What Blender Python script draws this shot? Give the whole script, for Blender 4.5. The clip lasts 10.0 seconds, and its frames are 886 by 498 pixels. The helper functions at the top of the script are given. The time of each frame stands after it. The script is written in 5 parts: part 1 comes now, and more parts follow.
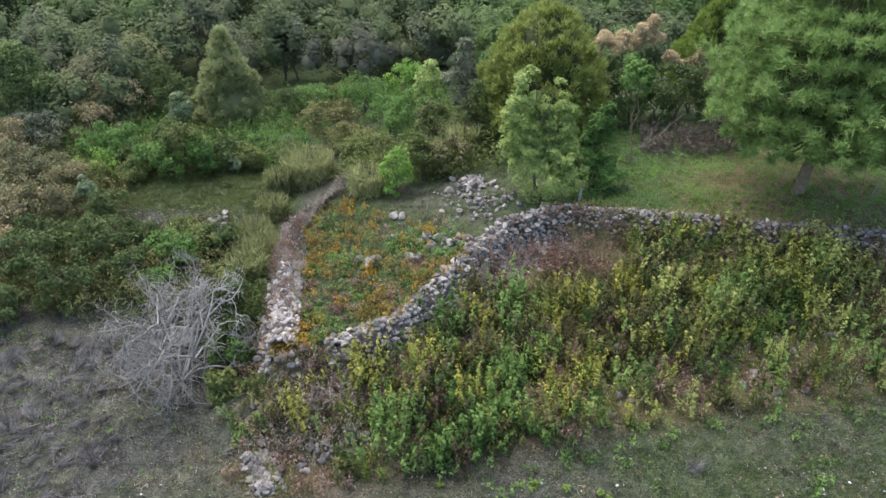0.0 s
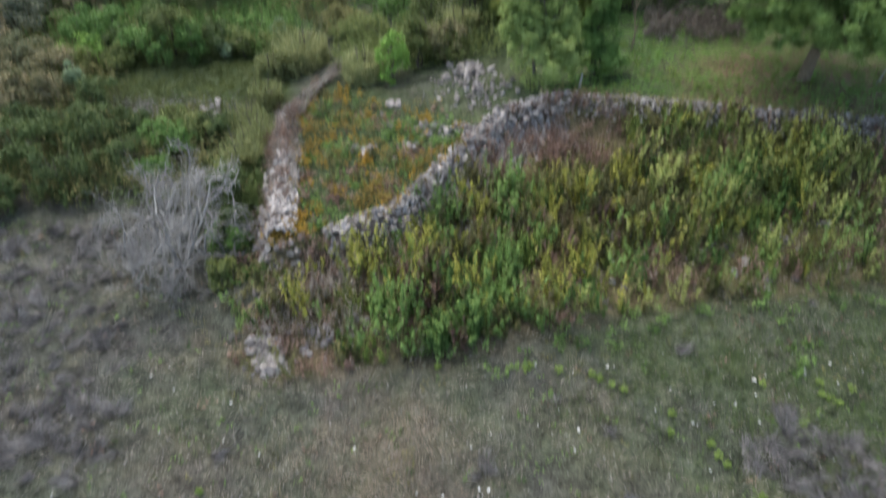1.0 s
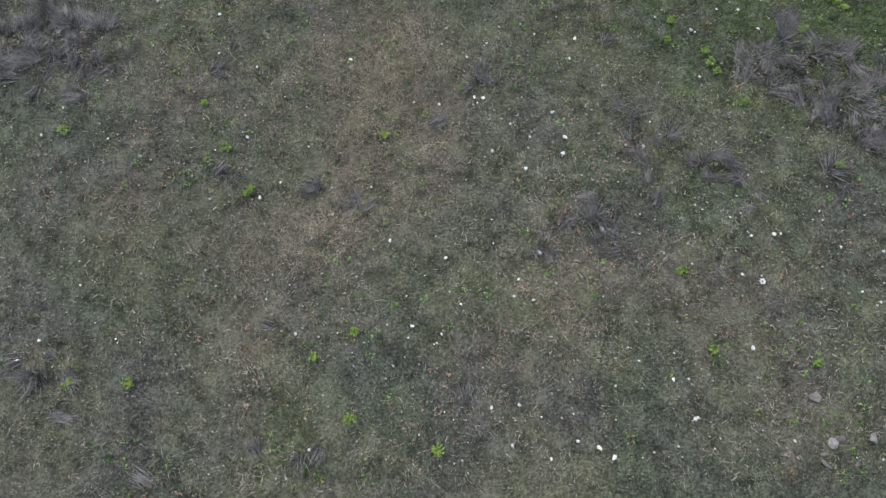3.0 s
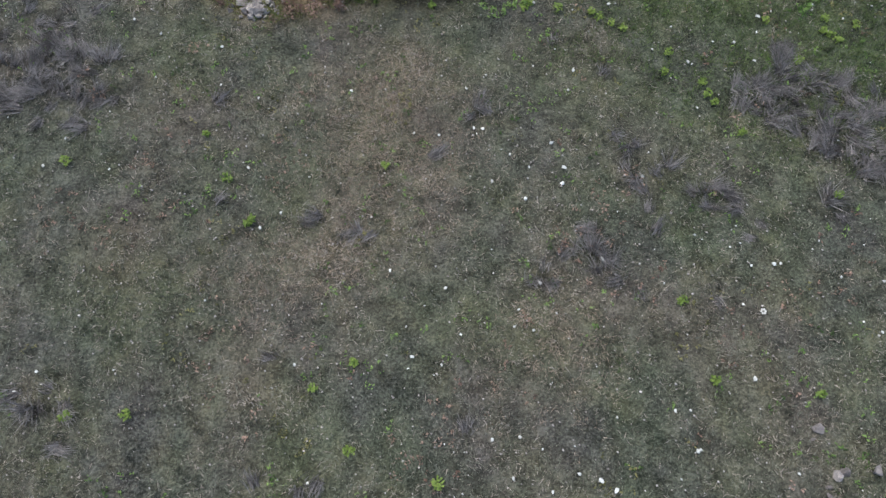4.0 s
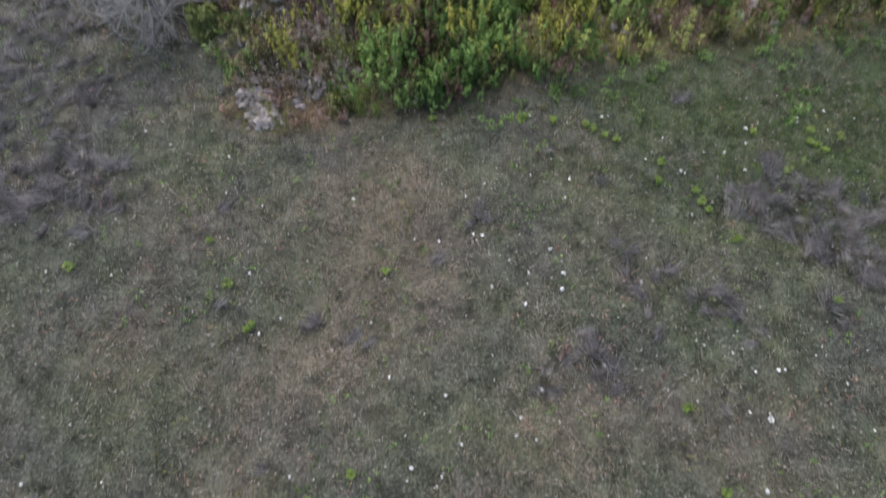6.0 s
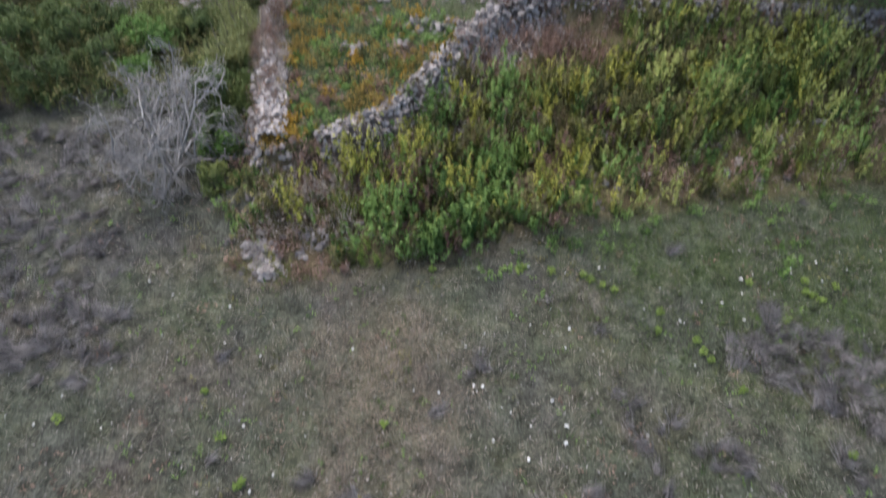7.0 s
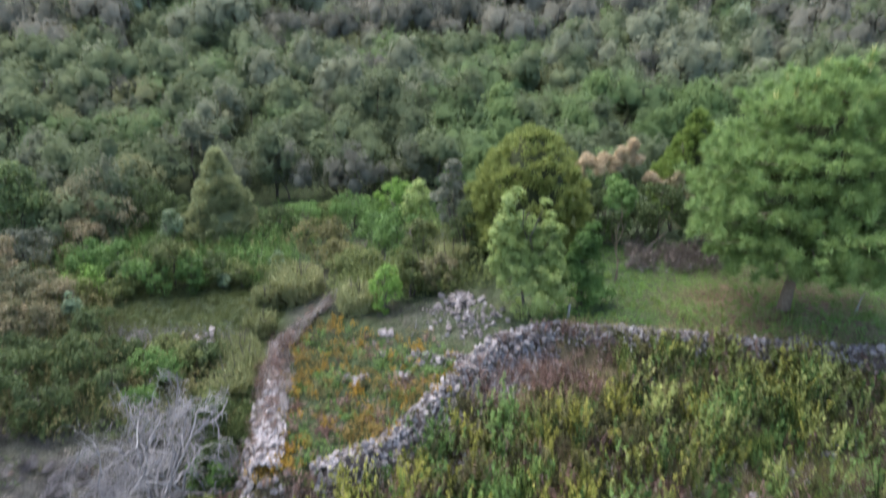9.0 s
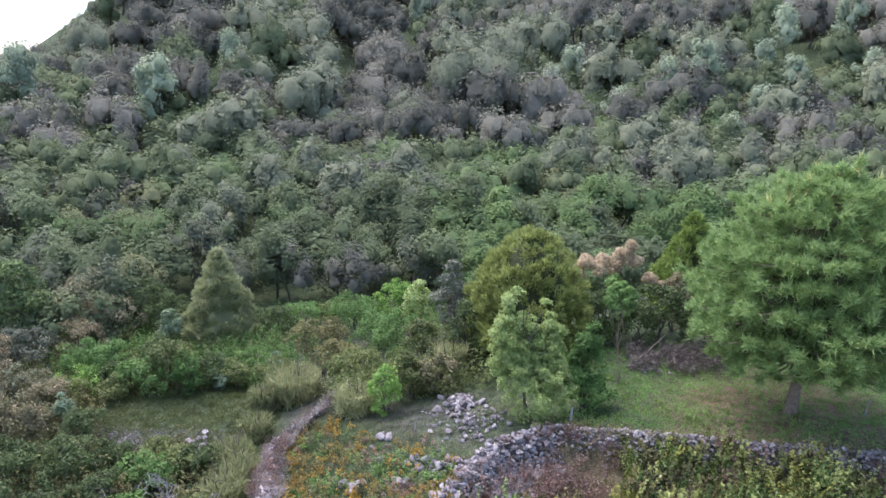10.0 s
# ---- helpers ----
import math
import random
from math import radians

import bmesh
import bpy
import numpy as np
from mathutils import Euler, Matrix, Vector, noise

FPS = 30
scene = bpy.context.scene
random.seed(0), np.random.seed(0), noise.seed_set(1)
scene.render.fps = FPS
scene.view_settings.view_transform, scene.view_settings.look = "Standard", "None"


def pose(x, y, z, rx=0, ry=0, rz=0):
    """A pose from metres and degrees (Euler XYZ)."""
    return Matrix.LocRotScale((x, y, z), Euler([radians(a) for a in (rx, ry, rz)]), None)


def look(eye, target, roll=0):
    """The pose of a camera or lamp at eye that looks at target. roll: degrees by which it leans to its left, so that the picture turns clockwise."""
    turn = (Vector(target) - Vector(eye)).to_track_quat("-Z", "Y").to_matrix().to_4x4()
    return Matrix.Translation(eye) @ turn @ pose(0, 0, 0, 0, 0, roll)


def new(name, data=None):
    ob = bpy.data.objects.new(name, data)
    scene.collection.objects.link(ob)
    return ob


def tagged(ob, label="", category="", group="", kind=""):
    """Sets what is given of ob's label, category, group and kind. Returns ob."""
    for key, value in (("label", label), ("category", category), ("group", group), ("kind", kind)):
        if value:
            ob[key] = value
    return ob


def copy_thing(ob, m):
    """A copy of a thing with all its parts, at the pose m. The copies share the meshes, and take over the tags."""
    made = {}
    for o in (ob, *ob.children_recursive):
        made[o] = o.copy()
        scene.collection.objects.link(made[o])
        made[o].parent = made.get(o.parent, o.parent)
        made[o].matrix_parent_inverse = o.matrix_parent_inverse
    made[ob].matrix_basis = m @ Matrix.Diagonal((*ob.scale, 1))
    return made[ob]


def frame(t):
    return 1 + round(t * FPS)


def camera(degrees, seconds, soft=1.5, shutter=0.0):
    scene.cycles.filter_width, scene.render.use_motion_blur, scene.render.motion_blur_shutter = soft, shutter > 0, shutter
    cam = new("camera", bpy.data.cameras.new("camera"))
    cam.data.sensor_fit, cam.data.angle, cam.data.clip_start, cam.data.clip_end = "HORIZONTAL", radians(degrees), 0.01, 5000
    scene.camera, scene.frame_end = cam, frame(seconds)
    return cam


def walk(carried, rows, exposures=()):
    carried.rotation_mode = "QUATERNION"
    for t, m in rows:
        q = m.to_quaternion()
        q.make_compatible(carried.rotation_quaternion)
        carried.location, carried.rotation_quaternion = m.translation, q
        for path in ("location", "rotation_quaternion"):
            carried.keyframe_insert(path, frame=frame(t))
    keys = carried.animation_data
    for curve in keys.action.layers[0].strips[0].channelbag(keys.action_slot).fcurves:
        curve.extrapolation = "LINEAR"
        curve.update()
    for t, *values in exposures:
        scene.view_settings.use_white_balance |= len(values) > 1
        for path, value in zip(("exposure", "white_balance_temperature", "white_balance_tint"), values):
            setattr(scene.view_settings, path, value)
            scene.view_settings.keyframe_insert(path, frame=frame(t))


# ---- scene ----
# ---------------------------------------------------------------- camera
cam = camera(65.04, 10.0, soft=1.5, shutter=0.7)
# seconds, eye (x, y, z), yaw, pitch, roll
ROWS = [
    (0.0, 0.000, 0.000, 10.000, 0.00, -30.00, 0.17),
    (0.2, 0.000, -0.007, 9.995, -0.03, -30.33, 0.12),
    (0.5, -0.001, -0.017, 9.987, -0.09, -32.02, 0.06),
    (1.0, -0.008, -0.035, 9.984, -0.28, -38.98, 0.07),
    (1.5, -0.021, -0.042, 9.993, -0.57, -48.51, 0.16),
    (2.0, -0.031, -0.051, 10.015, -0.78, -58.15, 0.13),
    (2.5, -0.032, -0.055, 10.041, -0.94, -67.61, 0.17),
    (2.7, -0.033, -0.048, 10.043, -0.96, -69.95, 0.16),
    (3.0, -0.034, -0.036, 10.046, -0.98, -70.50, 0.15),
    (3.4, -0.035, -0.020, 10.050, -1.02, -69.40, 0.12),
    (3.8, -0.036, -0.005, 10.054, -1.05, -68.50, 0.10),
    (4.0, -0.036, 0.003, 10.055, -1.06, -68.24, 0.10),
    (4.5, -0.038, 0.016, 10.061, -1.09, -68.26, 0.12),
    (5.0, -0.043, 0.029, 10.067, -1.14, -67.22, 0.11),
    (5.2, -0.045, 0.031, 10.069, -1.17, -66.17, 0.06),
    (6.3, -0.054, 0.042, 10.089, -1.27, -56.41, -0.05),
    (6.5, -0.055, 0.046, 10.092, -1.29, -53.90, -0.07),
    (7.0, -0.060, 0.047, 10.103, -1.30, -47.54, -0.13),
    (7.5, -0.062, 0.041, 10.112, -1.27, -41.02, -0.12),
    (8.0, -0.064, 0.030, 10.120, -1.24, -34.28, -0.14),
    (8.5, -0.064, 0.024, 10.122, -1.23, -27.49, -0.21),
    (9.0, -0.057, 0.014, 10.119, -1.19, -20.73, -0.23),
    (9.5, -0.060, 0.001, 10.111, -1.16, -14.09, -0.35),
    (9.6, -0.062, -0.003, 10.106, -1.16, -13.25, -0.36),
    (9.7, -0.063, -0.006, 10.101, -1.16, -12.85, -0.37),
    (10.0, -0.068, -0.017, 10.087, -1.17, -12.38, -0.41),
]
walk(cam, [(t, pose(x, y, z, 90 + pitch, 0, yaw) @ pose(0, 0, 0, 0, 0, -roll)) for t, x, y, z, yaw, pitch, roll in ROWS],
     exposures=[(0.0, 1.57, 6650, 5), (2.0, 1.19, 6500, 2), (4.5, 1.12, 6450, 7), (6.5, 1.2, 6550, 10), (8.5, 1.58, 6450, 9), (10.0, 1.82, 5950, 21)])

# ---------------------------------------------------------------- light
world = bpy.data.worlds.new("world")
scene.world = world
world.use_nodes = True
wt = world.node_tree
sky = wt.nodes.new("ShaderNodeTexSky")
sky.sky_type, sky.sun_disc = "NISHITA", False
SUN_AZ, SUN_EL = -38.0, 66.0  # degrees from +y towards +x, and above the horizon
sky.sun_elevation, sky.sun_rotation = radians(SUN_EL), radians(SUN_AZ)
sky.air_density, sky.dust_density, sky.ozone_density = 1.0, 2.5, 1.0
wt.links.new(sky.outputs["Color"], wt.nodes["Background"].inputs["Color"])
wt.nodes["Background"].inputs["Strength"].default_value = 0.15
sun = new("sun", bpy.data.lights.new("sun", "SUN"))
sun.data.energy, sun.data.angle, sun.data.color = 1.5, radians(70), (1.0, 0.95, 0.87)
sun.matrix_world = look((0, 0, 60), (-math.sin(radians(SUN_AZ)) * 50, -math.cos(radians(SUN_AZ)) * 50, 60 - 50 * math.tan(radians(SUN_EL))))


# ---------------------------------------------------------------- materials
def nodes_of(name):
    m = bpy.data.materials.new(name)
    m.use_nodes = True
    nt = m.node_tree
    return m, nt, nt.nodes["Principled BSDF"], nt.nodes["Material Output"]


def noise_tex(nt, scale, detail=5, rough=0.6, vec=None):
    n = nt.nodes.new("ShaderNodeTexNoise")
    n.inputs["Scale"].default_value, n.inputs["Detail"].default_value, n.inputs["Roughness"].default_value = scale, detail, rough
    if vec is None:
        vec = nt.nodes.new("ShaderNodeTexCoord").outputs["Object"]
    nt.links.new(vec, n.inputs["Vector"])
    return n.outputs["Fac"]


def ramp(nt, fac, *stops):
    r = nt.nodes.new("ShaderNodeValToRGB")
    e = r.color_ramp.elements
    while len(e) < len(stops):
        e.new(0.5)
    for el, (p, c) in zip(e, stops):
        el.position, el.color = p, (*c, 1)
    nt.links.new(fac, r.inputs["Fac"])
    return r.outputs["Color"]


def mix(nt, fac, a, b, kind="MIX"):
    n = nt.nodes.new("ShaderNodeMix")
    n.data_type, n.blend_type = "RGBA", kind
    for socket, value in (("Factor", fac), ("A", a), ("B", b)):
        s = [i for i in n.inputs if i.name == socket and (i.type == "RGBA" or socket == "Factor" and i.type == "VALUE")][0]
        if isinstance(value, (int, float)):
            s.default_value = value
        elif isinstance(value, tuple):
            s.default_value = (*value, 1)
        else:
            nt.links.new(value, s)
    return [o for o in n.outputs if o.type == "RGBA"][0]


def calc(nt, op, a, b):
    n = nt.nodes.new("ShaderNodeMath")
    n.operation = op
    for s, v in zip(n.inputs, (a, b)):
        if isinstance(v, (int, float)):
            s.default_value = v
        else:
            nt.links.new(v, s)
    return n.outputs[0]


def bump(nt, shader, height, strength, distance):
    b = nt.nodes.new("ShaderNodeBump")
    b.inputs["Strength"].default_value, b.inputs["Distance"].default_value = strength, distance
    nt.links.new(height, b.inputs["Height"])
    nt.links.new(b.outputs["Normal"], shader.inputs["Normal"])


def leaf_mat(name, dark, mid, light, patch=0.9, thin=0.35, spread=1.0, rough=0.55, grain=0.0, plant=0.0):
    """Foliage: tone by leaf, by plant and by patch; part of the light passes through."""
    m, nt, p, out = nodes_of(name)
    geo = nt.nodes.new("ShaderNodeNewGeometry").outputs["Random Per Island"]
    own = nt.nodes.new("ShaderNodeObjectInfo").outputs["Random"]
    patches = noise_tex(nt, patch, 3)
    f = calc(nt, "ADD", calc(nt, "MULTIPLY", geo, 0.45 * spread), calc(nt, "MULTIPLY", own, 0.3))
    f = calc(nt, "ADD", f, calc(nt, "MULTIPLY", calc(nt, "SUBTRACT", patches, 0.33), 1.1 * spread))
    if grain:
        fine = noise_tex(nt, 2.2, 7, 0.8)
        f = calc(nt, "ADD", f, calc(nt, "MULTIPLY", calc(nt, "SUBTRACT", fine, 0.5), grain))
        bump(nt, p, fine, 0.7, 0.08 if rough > 0.7 else 0.01)
    if plant:
        tone = nt.nodes.new("ShaderNodeAttribute")
        tone.attribute_name = "tone"
        f = calc(nt, "ADD", f, calc(nt, "MULTIPLY", calc(nt, "SUBTRACT", tone.outputs["Fac"], 0.5), plant))
    col = ramp(nt, f, (0.05, dark), (0.45, mid), (0.95, light))
    nt.links.new(col, p.inputs["Base Color"])
    p.inputs["Roughness"].default_value = rough
    p.inputs["Specular IOR Level"].default_value = 0.12
    tr = nt.nodes.new("ShaderNodeBsdfTranslucent")
    nt.links.new(col, tr.inputs["Color"])
    ms = nt.nodes.new("ShaderNodeMixShader")
    ms.inputs[0].default_value = thin
    nt.links.new(p.outputs[0], ms.inputs[1])
    nt.links.new(tr.outputs[0], ms.inputs[2])
    nt.links.new(ms.outputs[0], out.inputs["Surface"])
    return m


def rough_mat(name, stops, scale, fine, rough=0.9, relief=0.02, own_tone=0.25):
    """Mineral or bark: two scales of tone and a relief."""
    m, nt, p, out = nodes_of(name)
    a, b = noise_tex(nt, scale, 6, 0.65), noise_tex(nt, fine, 4, 0.7)
    own = nt.nodes.new("ShaderNodeObjectInfo").outputs["Random"]
    f = calc(nt, "ADD", calc(nt, "MULTIPLY", a, 0.7), calc(nt, "MULTIPLY", b, 0.3))
    f = calc(nt, "ADD", f, calc(nt, "MULTIPLY", calc(nt, "SUBTRACT", own, 0.5), own_tone))
    nt.links.new(ramp(nt, f, *stops), p.inputs["Base Color"])
    p.inputs["Roughness"].default_value = rough
    p.inputs["Specular IOR Level"].default_value = 0.2
    bump(nt, p, b, 0.8, relief)
    return m


LEAF = {
    "dark": leaf_mat("leaf_dark", (0.030, 0.046, 0.018), (0.068, 0.098, 0.036), (0.124, 0.164, 0.060)),
    "green": leaf_mat("leaf_green", (0.045, 0.087, 0.024), (0.105, 0.188, 0.051), (0.188, 0.300, 0.090)),
    "bright": leaf_mat("leaf_bright", (0.083, 0.150, 0.030), (0.165, 0.292, 0.060), (0.285, 0.435, 0.105)),
    "pale": leaf_mat("leaf_pale", (0.145, 0.200, 0.058), (0.270, 0.350, 0.108), (0.430, 0.500, 0.200)),
    "silver": leaf_mat("leaf_silver", (0.110, 0.155, 0.085), (0.190, 0.255, 0.140), (0.290, 0.360, 0.210)),
    "olive": leaf_mat("leaf_olive", (0.060, 0.075, 0.027), (0.128, 0.158, 0.054), (0.240, 0.270, 0.090)),
    "oak": leaf_mat("leaf_oak", (0.053, 0.078, 0.033), (0.120, 0.173, 0.068), (0.285, 0.345, 0.105)),
    "grey": leaf_mat("leaf_grey", (0.068, 0.075, 0.054), (0.135, 0.150, 0.105), (0.225, 0.232, 0.158)),
    "brown": leaf_mat("leaf_brown", (0.057, 0.054, 0.030), (0.128, 0.128, 0.054), (0.255, 0.240, 0.090)),
    "pinkgrey": leaf_mat("leaf_pinkgrey", (0.075, 0.090, 0.053), (0.150, 0.165, 0.090), (0.360, 0.300, 0.180)),
    "tan": leaf_mat("leaf_tan", (0.083, 0.094, 0.040), (0.180, 0.168, 0.088), (0.400, 0.310, 0.190)),
    "peach": leaf_mat("leaf_peach", (0.279, 0.211, 0.122), (0.456, 0.358, 0.216), (0.595, 0.490, 0.315)),
    "reed": leaf_mat("leaf_reed", (0.090, 0.105, 0.045), (0.195, 0.217, 0.090), (0.345, 0.345, 0.165)),
    "juniper": leaf_mat("needle_juniper", (0.133, 0.164, 0.049), (0.267, 0.311, 0.093), (0.406, 0.441, 0.152), patch=2.6, thin=0.45),
    "cypress": leaf_mat("needle_cypress", (0.173, 0.194, 0.097), (0.302, 0.329, 0.162), (0.421, 0.443, 0.232), thin=0.45),
    "lime": leaf_mat("needle_lime", (0.084, 0.132, 0.033), (0.179, 0.254, 0.060), (0.304, 0.391, 0.107), patch=2.6, thin=0.45),
    "pine": leaf_mat("needle_pine", (0.079, 0.128, 0.040), (0.181, 0.273, 0.087), (0.326, 0.439, 0.164), patch=3.2, thin=0.42),
    "wood_a": leaf_mat("leaf_wood_a", (0.097, 0.111, 0.069), (0.195, 0.217, 0.136), (0.329, 0.347, 0.216), patch=0.22, spread=0.32, rough=0.8, grain=0.9),
    "wood_b": leaf_mat("leaf_wood_b", (0.094, 0.096, 0.073), (0.192, 0.198, 0.148), (0.312, 0.313, 0.236), patch=0.22, spread=0.32, rough=0.8, grain=0.9),
    "wood_c": leaf_mat("leaf_wood_c", (0.075, 0.095, 0.050), (0.158, 0.197, 0.096), (0.276, 0.314, 0.155), patch=0.22, spread=0.32, rough=0.8, grain=0.9),
    "wood_d": leaf_mat("leaf_wood_d", (0.068, 0.102, 0.042), (0.143, 0.205, 0.082), (0.254, 0.323, 0.139), patch=0.22, spread=0.32, rough=0.8, grain=0.9),
    "wood_e": leaf_mat("leaf_wood_e", (0.099, 0.111, 0.053), (0.190, 0.207, 0.099), (0.303, 0.317, 0.158), patch=0.22, spread=0.32, rough=0.8, grain=0.9),
    "wood_f": leaf_mat("leaf_wood_f", (0.126, 0.128, 0.101), (0.232, 0.227, 0.169), (0.404, 0.354, 0.273), patch=0.22, spread=0.32, rough=0.8, grain=0.9),
    "wood_g": leaf_mat("leaf_wood_g", (0.090, 0.143, 0.049), (0.194, 0.279, 0.102), (0.324, 0.416, 0.167), patch=0.22, spread=0.32, rough=0.8, grain=0.9),
    "wood_pale": leaf_mat("leaf_wood_pale", (0.173, 0.216, 0.136), (0.335, 0.400, 0.254), (0.497, 0.551, 0.365), patch=0.22, spread=0.6, rough=0.8, grain=0.9),
}
# shoot needles coloured pale yellow to imitate sun on the pine top
LEAF["sunlit_shoot"] = leaf_mat("needle_sunlit_shoot", (0.300, 0.330, 0.110), (0.450, 0.460, 0.170), (0.600, 0.580, 0.260), thin=0.45)
# twig colour darkened to stand in for shade between the needle tufts
SHADED_TWIGS = rough_mat("shaded_inner_twigs", [(0.3, (0.040, 0.046, 0.020)), (0.55, (0.085, 0.094, 0.040)), (0.8, (0.13, 0.14, 0.065))], 6, 30)
BARK = rough_mat("bark", [(0.3, (0.05, 0.042, 0.034)), (0.6, (0.13, 0.11, 0.092)), (0.8, (0.20, 0.175, 0.15))], 5, 40)
PINE_BARK = rough_mat("bark_pine", [(0.3, (0.094, 0.070, 0.049)), (0.55, (0.220, 0.170, 0.122)), (0.75, (0.330, 0.262, 0.192))], 9, 30)
DEAD_WOOD = rough_mat("dead_wood", [(0.3, (0.17, 0.16, 0.155)), (0.55, (0.295, 0.28, 0.27)), (0.8, (0.42, 0.40, 0.388))], 4, 50, relief=0.005)
STONE = rough_mat("field_stone", [(0.25, (0.130, 0.114, 0.109)), (0.5, (0.245, 0.218, 0.209)), (0.72, (0.355, 0.322, 0.306)), (0.92, (0.49, 0.455, 0.425))], 4, 30, relief=0.03, own_tone=0.5)
PEBBLE = rough_mat("white_pebble", [(0.3, (0.30, 0.30, 0.285)), (0.6, (0.48, 0.48, 0.46)), (0.8, (0.66, 0.66, 0.64))], 9, 60, relief=0.005, own_tone=0.4)
EARTH = rough_mat("earth_thatch", [(0.3, (0.070, 0.055, 0.048)), (0.55, (0.135, 0.108, 0.095)), (0.8, (0.225, 0.188, 0.162))], 3.5, 26, relief=0.05)


# ---------------------------------------------------------------- plan of the ground
CREST = [(-3.4, 10.75), (-2.3, 10.95), (-0.97, 11.6), (0.6, 13.7), (1.6, 14.9), (2.9, 15.5), (5.0, 15.0), (7.6, 14.6), (10.1, 14.06), (14, 13.3), (60, 12.0)]
REAR = [(60, 27), (4, 26), (-1.5, 21), (-2.9, 18.6), (-4.1, 15.9), (-3.75, 13.9)]


def smooth(v, a, b):
    u = np.clip((v - a) / (b - a), 0, 1)
    return u * u * (3 - 2 * u)


def ripple(x, y, scale, seed):
    """Soft unevenness between about -1 and 1."""
    rng = np.random.RandomState(seed)
    total = 0
    for i in range(6):
        a, p, k = rng.uniform(0, 6.28), rng.uniform(0, 6.28), rng.uniform(0.6, 1.7) / scale
        total = total + np.sin((x * math.cos(a) + y * math.sin(a)) * k * 6.28 + p)
    return total / 3.5


def edge_distance(x, y, pts):
    """Signed distance to a closed outline, negative inside."""
    best, odd = np.full(np.shape(x), 1e9), np.zeros(np.shape(x), bool)
    for (x0, y0), (x1, y1) in zip(pts, pts[1:] + pts[:1]):
        dx, dy = x1 - x0, y1 - y0
        t = np.clip(((x - x0) * dx + (y - y0) * dy) / (dx * dx + dy * dy), 0, 1)
        best = np.minimum(best, np.hypot(x - x0 - t * dx, y - y0 - t * dy))
        odd ^= ((y0 > y) != (y1 > y)) & (x < x0 + (y - y0) * dx / (dy if dy else 1e-9))
    return np.where(odd, -best, best)


def ground_z(x, y):
    """Height of the ground: field, raised terrace with its bank, wooded hill."""
    x, y = np.asarray(x, float), np.asarray(y, float)
    d = edge_distance(x, y, CREST + REAR)
    top = 1.35 + 0.85 * smooth(x, -2.5, 3.0) + 0.25 * smooth(y, 17, 26)
    wide = np.interp(x, [-6, -3.5, -2.5, 0, 3.5, 6, 9, 15], [1.3, 1.7, 2.1, 2.7, 4.8, 4.0, 3.2, 2.6])
    wide = wide + (5 - wide) * smooth(y, 18, 23)
    wide = np.where((x < -3.2) & (y > 11.2) & (y < 19), 1.1, wide)
    u = np.clip(d / wide, 0, 1)
    z = np.where(d < 0, top, (top - 0.45 * smooth(u, 0, 0.12)) * (1 - u) ** 1.25)
    r, az = np.hypot(x, y), np.degrees(np.arctan2(x, y))
    hill = np.interp(r, [34, 60, 85, 140, 220, 420, 5000], [0, 2.2, 6.0, 25, 54, 75, 75])
    cap = 5 + r * np.tan(np.radians(np.interp(az, [-180, -60, -36, -30.5, -27, -24.3, -20, 0, 180], [0, 0, 1.2, 2.0, 3.4, 5.8, 11, 20, 20])))
    hill = np.minimum(hill, np.maximum(cap, 0)) * smooth(np.cos(np.radians(az)), -0.1, 0.5)
    hill = hill + smooth(r, 45, 90) * (1.6 * ripple(x, y, 38, 5)) * smooth(np.cos(np.radians(az)), 0, 0.5)
    z = np.maximum(z, hill * smooth(r, 34, 44))
    return z + 0.05 * ripple(x, y, 1.7, 2) + 0.10 * ripple(x, y, 6, 3)


# ---------------------------------------------------------------- mesh helpers
def mesh_of(name, verts, faces):
    """A mesh from arrays; all faces have the same number of corners."""
    verts, faces = np.asarray(verts, np.float32), np.asarray(faces, np.int32)
    me = bpy.data.meshes.new(name)
    me.vertices.add(len(verts))
    me.vertices.foreach_set("co", verts.ravel())
    me.loops.add(faces.size)
    me.loops.foreach_set("vertex_index", faces.ravel())
    me.polygons.add(len(faces))
    me.polygons.foreach_set("loop_start", np.arange(0, faces.size, faces.shape[1], dtype=np.int32))
    me.update(calc_edges=True)
    return me


def part(name, me, material, parent=None, label="", smooth_shade=False):
    """One mesh object, under a thing or a part, or at top level."""
    if material and not me.materials:
        me.materials.append(material)
    if smooth_shade:
        me.polygons.foreach_set("use_smooth", np.ones(len(me.polygons), bool))
    ob = new(name, me)
    if parent:
        ob.parent = parent
    return tagged(ob, label)


def thing(name, at, label, category, group="", kind=""):
    ob = new(name)
    ob.empty_display_size = 0.2
    ob.location = at
    return tagged(ob, label, category, group, kind)


def unit(v):
    return v / np.maximum(np.linalg.norm(v, axis=-1, keepdims=True), 1e-9)


def leaves(rng, pos, face, length, width, droop=0.12, axis=None):
    """Leaf blades that face the given way: base, two sides, tip, slightly folded."""
    n = len(pos)
    face = unit(face)
    if axis is None:
        axis = rng.normal(size=(n, 3))
    side = unit(np.cross(face, axis))
    axis = np.cross(side, face)
    length, width = np.broadcast_to(length, n)[:, None], np.broadcast_to(width, n)[:, None]
    v = np.stack([pos - axis * length * 0.5, pos + side * width * 0.5 + face * width * 0.12,
                  pos + axis * length * 0.5 - np.array([0, 0, 1]) * length * droop,
                  pos - side * width * 0.5 + face * width * 0.12], 1)
    return v.reshape(-1, 3), np.arange(4 * n).reshape(n, 4)


